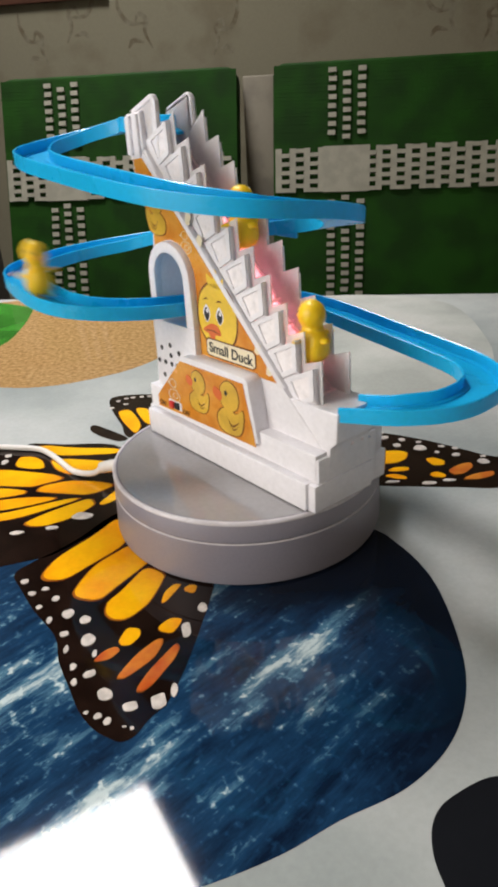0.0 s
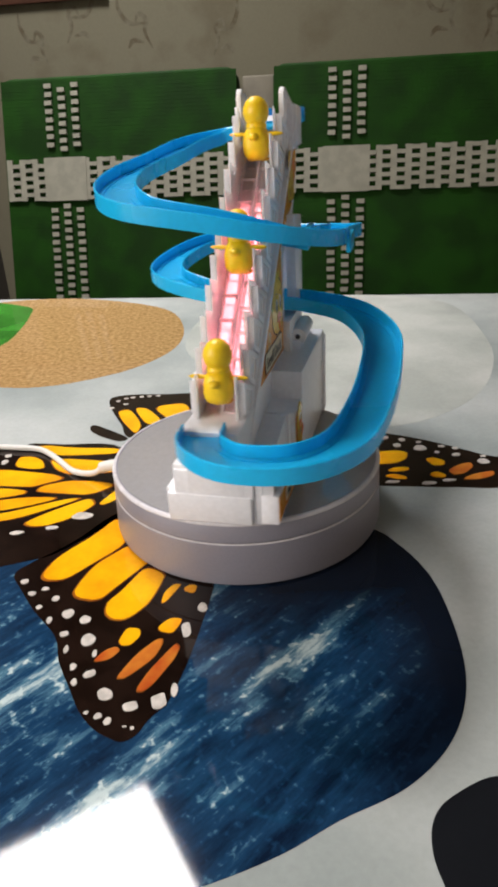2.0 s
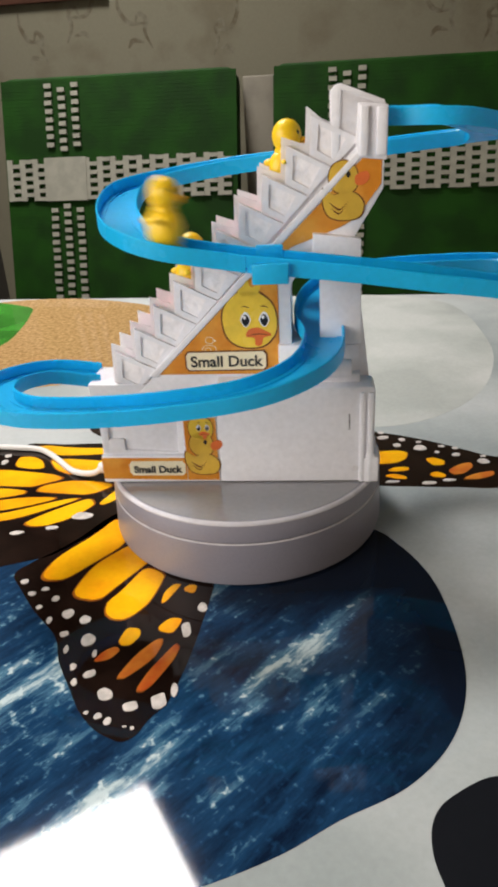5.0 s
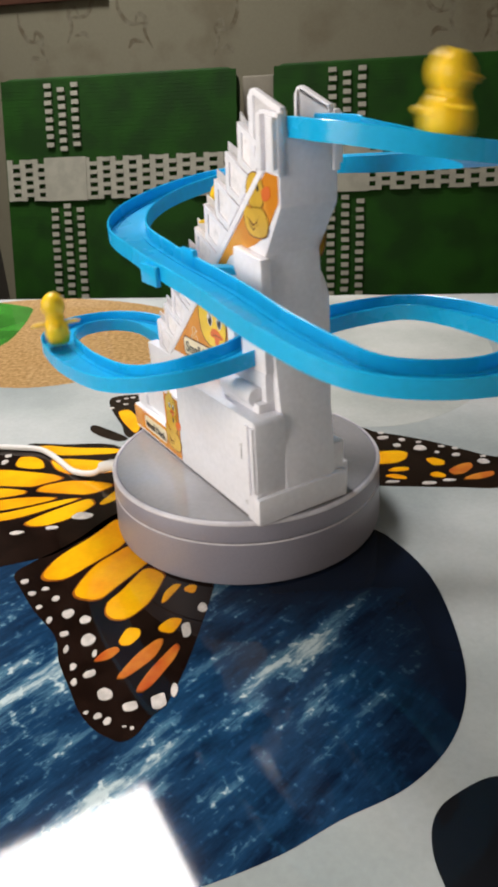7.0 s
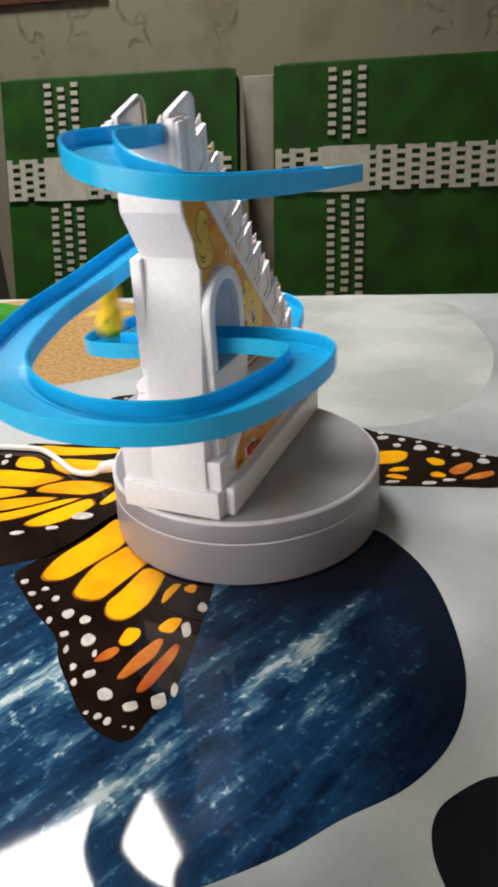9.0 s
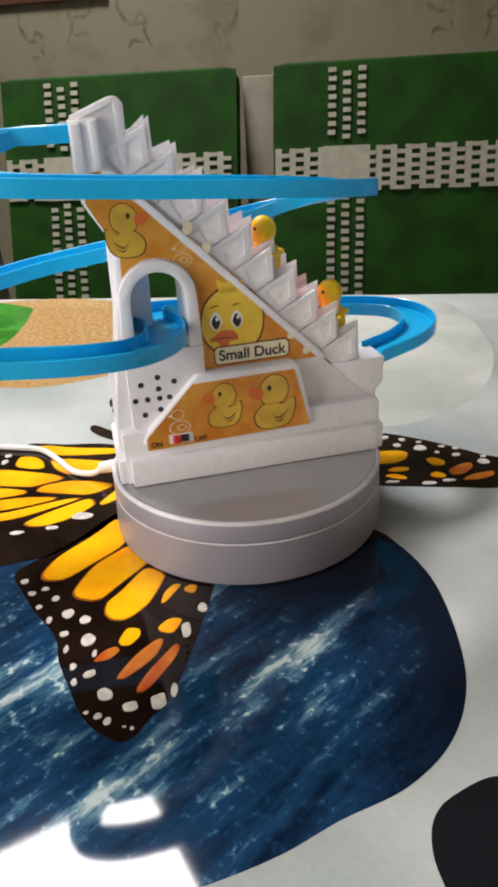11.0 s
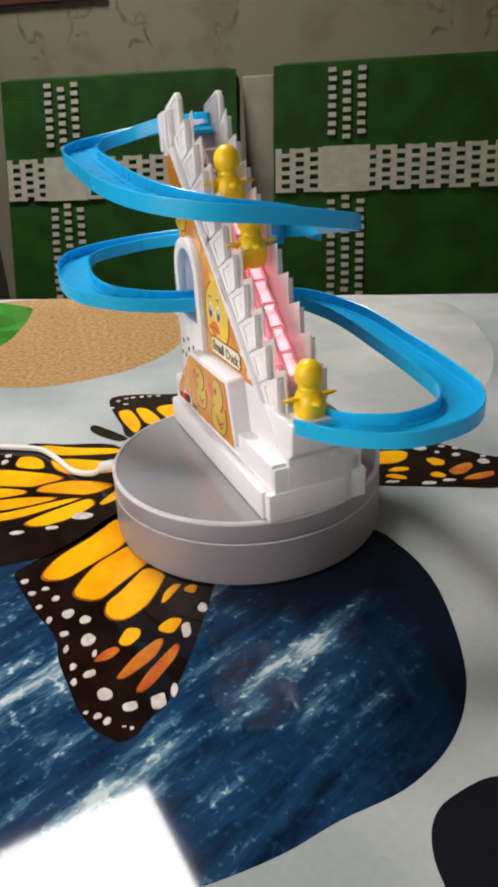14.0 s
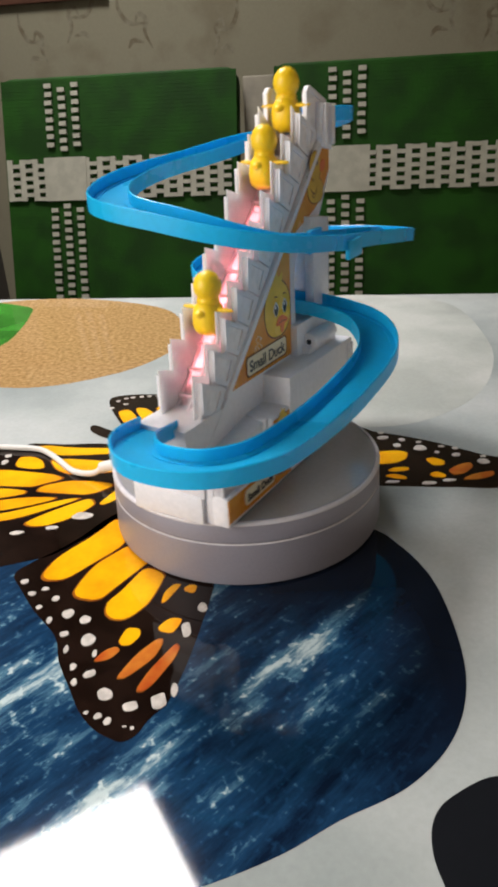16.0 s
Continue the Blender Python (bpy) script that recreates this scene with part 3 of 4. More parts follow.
def cable():
    ob = empty("power_cable")
    pts = [(-80, 40, 12), (-88, 43, 9.5), (-97, 45, 4.5), (-111, 54, 2.2), (-126, 74, 2.2), (-139, 88, 2.2), (-154, 93, 2.2), (-175, 97, 2.2), (-230, 106, 2.2), (-420, 160, 2.2)]
    tube("cord", pts, 1.9, CABLE, ob)
    tube("plug", [(-71.5, 35, 14), (-82, 40, 12), (-90, 43.5, 9)], 3.6, CABLE, ob)
    return tagged(ob, "white power cable plugged into the turntable", "cable")


def tube(name, pts, r, mat, parent, seg=12):
    line = spline(pts, 6)
    bm = bmesh.new()
    rings = []
    for i, p in enumerate(line):
        d = (line[min(i + 1, len(line) - 1)] - line[max(i - 1, 0)]).normalized()
        s = d.cross(Vector((0, 0, 1))).normalized()
        u = s.cross(d)
        rings.append([bm.verts.new(p + s * r * math.cos(a) + u * r * math.sin(a)) for a in (2 * math.pi * k / seg for k in range(seg))])
    for a, b in zip(rings, rings[1:]):
        for i in range(seg):
            bm.faces.new((a[i], a[(i + 1) % seg], b[(i + 1) % seg], b[i]))
    bm.faces.new(rings[0])
    bm.faces.new(rings[-1][::-1])
    return part(name, bm, mat, parent, smooth=True)


# ---------- the duck slide ----------
# toy space in millimetres: x towards the foot of the stairs, y to its left, heights above the cover
UPPER = [(-61, 5, 202.6), (-78, 5.5, 202.4), (-98, 9, 201.6), (-119, -11, 196), (-120.5, -37, 190.9), (-96, -49, 188), (-51, -51, 184.2), (-5, -52, 181), (29, -45, 177.5), (52, -27, 174),
         (53.5, 4, 169), (45, 29, 162.8), (25, 43, 156.8), (-10, 44, 150.6)]
LOWER = [(-10, 44, 150.6), (-57.6, 42, 144.3), (-103, 42, 137.7), (-140, 30, 130.4), (-157, -8, 126.5), (-143, -48, 124.7), (-99, -61.5, 122.5), (-62, -58.5, 120), (-43, -34, 116.5), (-38, 1.5, 112.9),
         (-43, 28, 110), (-36, 55, 106), (-11, 71, 100.5), (30, 73.5, 95.4), (68, 71, 92.6), (95, 65, 91.6), (112, 49, 91.5), (113, 25, 90.5), (98, 8, 88.5), (74, 2, 84)]
UP_LINE, LOW_LINE = spline(UPPER, 8), spline(LOWER, 8)


def channel(name, line, parent):
    """A U-shaped track swept along the line; its floor lies a little under the line."""
    prof = [(-9.6, -3.8), (9.6, -3.8), (9.6, 3.1), (9.1, 3.5), (8.5, 3.1), (8.5, -1.9), (6.0, -1.9), (6.0, -2.4), (-6.0, -2.4), (-6.0, -1.9), (-8.5, -1.9), (-8.5, 3.1), (-9.1, 3.5), (-9.6, 3.1)]
    bm = bmesh.new()
    rings = []
    for i, p in enumerate(line):
        d = line[min(i + 1, len(line) - 1)] - line[max(i - 1, 0)]
        s = Vector((d.y, -d.x, 0)).normalized()
        rings.append([bm.verts.new(Vector((p.x, p.y, p.z - TOP * 1000)) + s * a + Vector((0, 0, h))) for a, h in prof])
    k = len(prof)
    for a, b in zip(rings, rings[1:]):
        for i in range(k):
            bm.faces.new((a[i], a[(i + 1) % k], b[(i + 1) % k], b[i]))
    bm.faces.new(rings[0])
    bm.faces.new(rings[-1][::-1])
    return part(name, bm, BLUE, parent, "bright blue plastic track")


def Z(pts):
    """Heights above the cover into heights above the platter."""
    return [(x, z - TOP * 1000) for x, z in pts]


YA, YB = -9.0, 18.6       # the two faces of the tower
TOOTH = [(-58.7 + 10.97 * i, 194.4 - 11.42 * i) for i in range(10)]


def duck_slide():
    toy = empty("duck_slide_toy")
    W = WHITE
    # tower: a slab under the stair slope, pierced by an arch
    arch_r = [(-40.5 + 13 * math.cos(a), 129 + 13 * math.sin(a)) for a in (math.pi / 2 - k * math.pi / 16 for k in range(9))]
    arch_l = [(-40.5 - (x + 40.5), z) for x, z in arch_r]
    front = [(-40.5, 142)] + arch_r[1:] + [(-27.5, 104), (-27.5, 37), (70, 37), (70, 62), (42, 88), (-40.5, 172)]
    back = [(-40.5, 142)] + arch_l[1:] + [(-53.5, 104), (-53.5, 37), (-68.5, 37), (-67, 70), (-58, 140), (-57, 154), (-69, 174), (-69, 203), (-56, 190), (-40.5, 172)]
    tower = part("tower", prism(Z(front), YA, YB, "y", 0.5), W, toy, "white plastic tower")
    part("tower_back", prism(Z(back), YA, YB, "y", 0.5), W, toy)
    part("tower_infill", box(-53.5, -27.5, YA, YB, 1, 68.5), W, toy)
    for y0, y1 in ((YA - 4, YA + 1),):
        ring = [(-21, 104.4)] + [(-40.5 + 18.5 * math.cos(a), 129 + 18.5 * math.sin(a)) for a in (k * math.pi / 12 for k in range(13))] + [(-59.5, 104.4), (-53.6, 104.4)]
        ring += [(-40.5 - 13 * math.cos(a), 129 + 13 * math.sin(a)) for a in (k * math.pi / 12 for k in range(13))] + [(-27.5, 104.4)]
        part("arch_frame", prism(Z(ring), y0, y1, "y", 0.6), W, toy, "white arch frame round the tunnel")
    part("track_bracket", prism(Z([(-60.5, 104.4), (-59.5, 153.5), (-38, 156.5), (-38, 147), (-41, 142), (-41, 104.4)]), YB - 1, YB + 4.2, "y", 0.6), W, toy, "white bracket column carrying the track")
    # stair cheeks: thin sawtooth plates set in from the tower's faces, running up into the head plate
    for y0, y1, out in ((-6.4, -4.6, -1), (14.8, 16.6, 1)):
        saw = [(-69, 186), (-69, 208), (-50.5, 215), (-48.2, 213.8), (-47.6, 200)]
        for x, z in TOOTH:
            saw += [(x + 21, z + 9.9), (x + 21.8, z - 6.2)]
        saw += [(63, 84), (44, 84), (-58, 186)]
        cheek = part("stair_cheek", prism(Z(saw), y0, y1, "y"), WHITE_CLEAR, toy, "milky white sawtooth stair side")
        for x, z in TOOTH:
            frame_quad(cheek, x, z, y0, y1, out)
        # clear lifting rack behind the cheek
        rack = [(-50, 196)]
        for x, z in TOOTH:
            rack += [(x + 23, z + 13.4), (x + 23.6, z - 1.6)]
        rack += [(64, 84), (44, 84), (-58, 186)]
        ym = y1 + 0.4 if out < 0 else y0 - 1.0
        part("lifting_rack", prism(Z(rack), ym, ym + 0.6, "y"), CLEAR, toy, "clear sawtooth lifting rack")
        # raised block with ribs on the outside of the head, and the tall clear fin inside it
        a, b = (YA - 0.6, y0) if out < 0 else (y1, YB + 1.2)
        part("head_block", prism(Z([(-70, 185.5), (-70, 207.2), (-57.5, 208.5), (-56.5, 193), (-58.5, 187)]), a, b, "y", 0.5), W, toy)
        f0, f1 = (a - 1.6, a + 0.4) if out < 0 else (b - 0.4, b + 2.2)
        part("head_rib", prism(Z([(-61.5, 187.5), (-58.2, 187.5), (-58.4, 207.6), (-61.8, 207.2)]), f0, f1, "y", 0.5), W, toy)
        part("head_rib", prism(Z([(-69.6, 188), (-65.4, 188), (-65.4, 206.6), (-69.6, 206.0)]), f0, f1, "y", 0.5), W, toy)
        part("head_frame", prism(Z([(-49.6, 186), (-46.6, 186), (-46.2, 213), (-48.2, 215.4), (-50.4, 216), (-68.5, 209), (-68.5, 206.6), (-50.4, 213.4)]), y0 - (0.7 if out < 0 else 0), y1 + (0.7 if out > 0 else 0), "y", 0.2), W, cheek)
        part("diagonal_trim", prism(Z([(-60.5, 188.5), (-57.5, 189.5), (44.5, 88.5), (40, 88.5)]), YA - 0.7 if out < 0 else y1 - 0.2, y0 + 0.2 if out < 0 else YB + 0.7, "y", 0.25), W, toy)
    # moving steps between the cheeks: two columns of open frames over a milky plate with the lamps behind it
    part("glow_plate", prism(Z([(-52, 186.4), (62, 72.4), (62.4, 72.8), (-51.6, 186.8)]), -4.4, 14.6, "y"), PINK, toy, "pink-tinted milky plate under the steps")
    for i in range(13):
        x, z = -53 + 9.35 * i, 191.5 - 9.5 * i
        for y0, y1, dx in ((-3.9, 4.2, 0), (6.0, 14.1, 4.7)):
            cx, cz = x + dx, z - dx
            bm = box(cx - 0.6, cx + 0.6, y0, y0 + 1.3, cz - 9, cz + 1.6)
            box(cx - 0.6, cx + 0.6, y1 - 1.3, y1, cz - 9, cz + 1.6, bm=bm)
            box(cx - 0.7, cx + 0.9, y0, y1, cz + 1.2, cz + 2.6, bm=bm)
            box(cx - 0.5, cx + 0.5, y0 + 1.2, y1 - 1.2, cz - 3.6, cz - 2.8, bm=bm)
            for ya in (y0, y1 - 1.3):
                prism([(cx, cz + 0.6), (cx + 9.0, cz - 8.4), (cx + 9.0, cz - 9.6), (cx, cz - 0.6)], ya, ya + 1.3, "y", bm=bm)
            bmesh.ops.translate(bm, vec=(0, 0, -TOP * 1000), verts=bm.verts)
            part("step", bm, PINK, toy, "pink-tinted clear open step")
    part("step_rail", prism(Z([(-52, 189), (62, 75), (62, 79), (-50, 193)]), 4.6, 5.6, "y"), PINK, toy)
    # plate added for the dark step gaps, their shade put into its colour
    part("shaft_back", prism(Z([(-52, 183.4), (62, 69.2), (62, 70), (-52, 184.2)]), -4.4, 14.6, "y"), PINK_SHADE, toy, "plate behind the lamps, coloured dark pink as the shade in the step gaps")
    part("lamp_strip", prism(Z([(-28, 160.6), (42, 90.6), (42.2, 90.9), (-27.8, 160.9)]), -3.0, 13.0, "y"), LED, toy, "glowing pink-red lamp strip")
    # base, arch side
    part("base_block", box(-66, 70.5, -16, 26, 0, 28.5, 0.8), W, toy)
    part("panel_block", prism(Z([(-56, 58), (-54, 63), (-28, 89), (-26, 90.5), (24, 91), (26.5, 89.5), (33, 58)]), -18.2, YA + 1, "y", 1.0), W, toy)
    part("lower_ledge", box(-63.5, 68.7, -20.8, -15, 0.3, 15, 1.0), W, toy)
    part("front_block", prism(Z([(44, 60), (44, 84), (77, 84.5), (76.5, 70), (72.5, 66), (72, 36.5), (44, 36.5)]), YA + 0.5, YB - 0.5, "y", 0.6), W, toy)
    part("front_foot", box(58, 73, -19, 21, 0.2, 14.5, 0.9), W, toy)
    part("front_step", box(60, 72, -15.5, 22, 13, 26.5, 0.8), W, toy)
    # base, other side
    part("battery_box", prism(Z([(-67, 36.4), (9.5, 36.4), (9.5, 88), (-65.5, 87), (-67, 85.5)]), YB - 1, 34, "y", 0.9), W, toy)
    part("box_rim", box(-67.5, -63, 29, 34.8, 0.3, 16, 0.8), W, toy)
    part("side_block", prism(Z([(27, 36.4), (69, 36.4), (69, 66), (28, 73)]), YB - 1, 29.5, "y", 0.8), W, toy)
    part("side_frame", prism(Z([(27, 49), (70, 51.5), (70, 66.5), (66, 67.2), (66, 54), (31, 52), (30, 73.5), (26.4, 74)]), 25, 31, "y", 0.6), W, toy)
    part("sticker_block", box(9.2, 27.5, YB - 1, 33.3, 0.3, 37.5, 0.6), W, toy)
    part("lower_ledge", box(9.5, 70.8, 25, 33.5, 0.3, 15.5, 1.0), W, toy)
    part("front_corner", box(58, 70, 19, 31, 0.4, 24, 0.8), W, toy)
    part("screw_shelf", box(-60, -27, YB - 0.5, 27, 50.5, 55.5, 0.8), W, toy)
    part("screw_post", prism([(25 + 4.6 * math.cos(k * math.pi / 8), 57.5 + 4.6 * math.sin(k * math.pi / 8)) for k in range(16)], -56, -30, "x", 0.5), W, toy)
    part("screw_hole", prism([(25 + 1.5 * math.cos(k * math.pi / 4), 57.5 + 1.5 * math.sin(k * math.pi / 4)) for k in range(8)], -30.4, -29.9, "x"), DARK_GAP, toy)
    for x in (-66.2, -62.2):
        part("corner_rib", box(x, x + 2.4, 33.4, 35.2, 0.6, 48.5, 0.5), W, toy)
    for bx, bz in ((-58, 8),):
        part("screw_hole", prism([(bx + 1.6 * math.cos(k * 0.785), bz + 1.6 * math.sin(k * 0.785)) for k in range(8)], 33.4, 34.12), SHADE_WHITE, toy)
    part("box_seam", box(-55.1, -54.6, 33.5, 34.06, 29.2, 37.4), DARK_GAP, toy)
    # back foot
    part("back_foot", box(-69.5, -60, -15.5, 35, 0.3, 14.2, 1.0), W, toy)
    # sound holes
    for x, z in pairs(-45, 91, -53.5, 88, -37, 88, -45, 85, -57, 80, -51, 80, -45, 80, -40, 80, -53, 72, -45, 74):
        bm = prism([(x + 1.5 * math.cos(k * 0.785), z - 35.8 + 1.5 * math.sin(k * 0.785)) for k in range(8)], YA - 4.12, YA - 3.0)
        part("sound_hole", bm, DARK_GAP, toy)
    part("speaker_panel", box(-59.5, -21, YA - 4, YA + 0.5, 28, 68.5, 0.2), W, toy)
    part("speaker_panel", box(-59.5, -21, YB - 0.5, YB + 4, 28, 68.5, 0.2), W, toy)
    stickers(toy)
    part("switch_plate", box(-43, -31, -18.7, -17.5, 21, 26), W, toy)
    part("switch", box(-41, -37, -20.4, -18.4, 21.6, 25.4, 0.4), RED, toy, "small red slide switch")
    part("switch", box(-37, -33, -19.6, -18.4, 21.6, 25.4, 0.4), DARK_GAP, toy)
    # track
    up = channel("upper_track", UP_LINE, toy)
    low = channel("lower_track", LOW_LINE, toy)
    part("track_lip", prism([(-62, 163.4), (-58, 163.6), (-54.5, 162.2), (-54, 160.6), (-56, 160.8), (-62, 161.6)], -4.6, 14.6, "y", 0.3), BLUE, up)
    part("connector", box(-28, -12.5, 52.8, 55.2, 106.2, 114.8, 0.6), BLUE, low)
    part("connector", box(-25, -13, 32.6, 35.4, 111.5, 118.6, 0.6), BLUE, low)
    part("support_arm", prism([(-22, 34), (-14, 34), (-26, 18), (-36, 18)], 107, 110.5, "z", 0.4), BLUE, low)
    return tagged(toy, "white climbing-duck slide with blue spiral track on the turntable", "toy")


LED = glowing("red_lamp", (1.0, 0.42, 0.44), 6.0)


def frame_quad(cheek, x, z, y0, y1, out):
    """A raised border round the window of one tooth."""
    o = [(x + 0.5, z + 0.0), (x + 20.6, z + 9.8), (x + 21.2, z - 5.2), (x + 11.2, z - 10.8)]
    i = [(x + 6.0, z + 0.4), (x + 17.8, z + 6.0), (x + 18.4, z - 4.0), (x + 11.0, z - 8.0)]
    ya, yb = (y0 - 1.0, y0 + 0.2) if out < 0 else (y1 - 0.2, y1 + 1.0)
    bm = bmesh.new()
    rings = []
    for y in (ya, yb):
        rings.append([[bm.verts.new((p[0], y, p[1] - TOP * 1000)) for p in q] for q in (o, i)])
    for k in range(4):
        j = (k + 1) % 4
        for r in rings:
            bm.faces.new((r[0][k], r[0][j], r[1][j], r[1][k]))
        for s in (0, 1):
            bm.faces.new((rings[0][s][k], rings[0][s][j], rings[1][s][j], rings[1][s][k]))
    part("tooth_frame", bm, WHITE, cheek)
    pane = (y0 - 0.25, y0) if out < 0 else (y1, y1 + 0.25)
    part("tooth_window", prism(Z([(x + 5.7, z + 0.5), (x + 18.1, z + 6.4), (x + 18.7, z - 4.2), (x + 11.0, z - 8.3)]), pane[0], pane[1], "y"), WINDOW, cheek, "clear textured window")


def flat(name, pts, y, mat, parent, smooth=True, out=-1, thick=0.15, label=""):
    """A thin printed piece on a face across y."""
    line = spline([(a, 0, b) for a, b in pts], 5, True) if smooth else [Vector((a, 0, b)) for a, b in pts]
    return part(name, prism([(p.x, p.z - TOP * 1000) for p in line], y, y + out * thick), mat, parent, label)


def lettering(body, x, z, y, size, parent, mat, back=False, tilt=0.0):
    cu = bpy.data.curves.new("lettering", "FONT")
    cu.body, cu.size, cu.extrude, cu.align_x, cu.offset = body, size * 0.001, 0.00008, "CENTER", 0.00018
    tmp = bpy.data.objects.new("lettering", cu)
    scene.collection.objects.link(tmp)
    me = bpy.data.meshes.new_from_object(tmp.evaluated_get(bpy.context.evaluated_depsgraph_get()))
    bpy.data.objects.remove(tmp)
    me.materials.append(mat)
    ob = new("lettering", me)
    ob.parent = parent
    ob.matrix_basis = Matrix.Translation((x * 0.001, y * 0.001, z * 0.001 - TOP)) @ Matrix.Rotation(math.pi if back else 0, 4, "Z") @ Matrix.Rotation(math.pi / 2, 4, "X")
    return ob


def cartoon_head(parent, cx, cz, y, out, s=1.0):
    def sh(name, pts, lay, mat):
        flat(name, [(cx + a * s, cz + b * s) for a, b in pts], y, mat, parent, out=out, thick=0.12 * lay)
    sh("printed_outline", pairs(-15.5, -1, -13.5, 10, -7, 17, 0, 19, 8, 17.5, 15, 10, 16.6, 1, 14, -9, 6, -14.5, -6, -14.5, -13, -9), 1.0, ST_BROWN)
    sh("printed_head", pairs(-14.6, -1, -12.8, 9.4, -6.5, 16, 0, 18, 7.5, 16.6, 14.2, 9.6, 15.7, 1, 13.2, -8.4, 5.6, -13.6, -5.6, -13.6, -12.2, -8.4), 1.6, ST_YELLOW)
    sh("printed_tuft", pairs(-4, 16, -6, 22, -1, 20, 1, 25, 4, 20, 7, 21, 5, 16), 1.6, ST_YELLOW)
    for ex in (-7.6, 2.8):
        sh("printed_eye", pairs(ex - 3, 2, ex, 6.6, ex + 3, 2, ex, -2.4), 2.2, WHITE)
        sh("printed_eye", pairs(ex - 2.2, 1.6, ex, 5.2, ex + 2.2, 1.6, ex, -1.9), 2.8, BLACK)
        sh("printed_eye", pairs(ex - 0.2, 3.2, ex + 0.6, 4.4, ex + 1.4, 3.2, ex + 0.6, 2.2), 3.4, WHITE)
        sh("printed_brow", pairs(ex - 2.4, 8.6, ex, 10, ex + 2.2, 9.2, ex, 9.2), 2.2, ST_BROWN)
    sh("printed_beak", pairs(-11.5, -7, -6, -3.4, -3.4, -2.6, 1, -3.6, 3, -7.6, -1.6, -8.6, -2.4, -12.8, -5.6, -12.8, -7, -8.6), 2.8, ST_RED)
    sh("printed_beak_line", pairs(-10.5, -7.2, -4, -6.0, 2.4, -7.4, -4, -6.6), 3.2, ST_BROWN)


def cartoon_duck(parent, cx, cz, y, out, s=1.0, flip=1):
    def sh(name, pts, lay, mat):
        flat(name, [(cx + flip * a * s, cz + b * s) for a, b in pts], y, mat, parent, out=out, thick=0.12 * lay)

    def grown(pts, k):
        mx, mz = sum(p[0] for p in pts) / len(pts), sum(p[1] for p in pts) / len(pts)
        return [(mx + (a - mx) * k, mz + (b - mz) * k) for a, b in pts]
    body = pairs(-7, -12, -9.5, -6, -6, -1, 0, 0.5, 5, -1, 10, 2, 10.5, -4, 8, -10.5, 2, -13)
    head = pairs(-6.5, 6, -5, 11.5, 0, 14.5, 5.5, 12.5, 7.6, 7, 5.5, 1.4, 0, -0.6, -5, 1)
    for name, pts in (("printed_body", body), ("printed_head", head)):
        sh("printed_outline", grown(pts, 1.07), 1.0, ST_BROWN)
        sh(name, grown(pts, 1.0), 1.6, ST_OCHRE)
    sh("printed_beak", pairs(-5.4, 7.6, -10.5, 9.4, -12, 6.2, -9.4, 3.4, -5.6, 3.6), 2.2, ST_RED)
    sh("printed_eye", pairs(-3, 8.2, -1.9, 9.8, -0.8, 8.2, -1.9, 6.6), 2.2, BLACK)
    sh("printed_wing_line", pairs(-2, -4, 2, -7.6, 7.4, -4.4, 2.4, -8.6), 2.2, ST_BROWN)
    sh("printed_wing_line", pairs(-1, -6.4, 2.4, -9.6, 6.6, -7, 2.6, -10.4), 2.2, ST_BROWN)


def line_duck(parent, cx, cz, y, out, s):
    """A small duck drawn in pale outline only."""
    for name, r, dx, dz in (("printed_outline", 8.0, 0, -5), ("printed_outline", 5.6, -1, 7), ("printed_outline", 3.6, 1.5, -5)):
        ring = [(cx + s * (dx + r * (1.15 if dz < 0 else 1) * math.cos(k)), cz + s * (dz + r * 0.8 * math.sin(k))) for k in (i * math.pi / 8 for i in range(17))]
        hole = [(cx + s * dx + (px - cx - s * dx) * (1 - 0.09 * 8 / r), cz + s * dz + (pz - cz - s * dz) * (1 - 0.09 * 8 / r)) for px, pz in ring]
        flat(name, ring + hole[::-1], y, ST_CREAM, parent, False, out, 0.12)
    flat("printed_beak", [(cx - s * 6, cz + s * 8), (cx - s * 10, cz + s * 6.5), (cx - s * 6, cz + s * 5)], y, ST_CREAM, parent, False, out, 0.12)


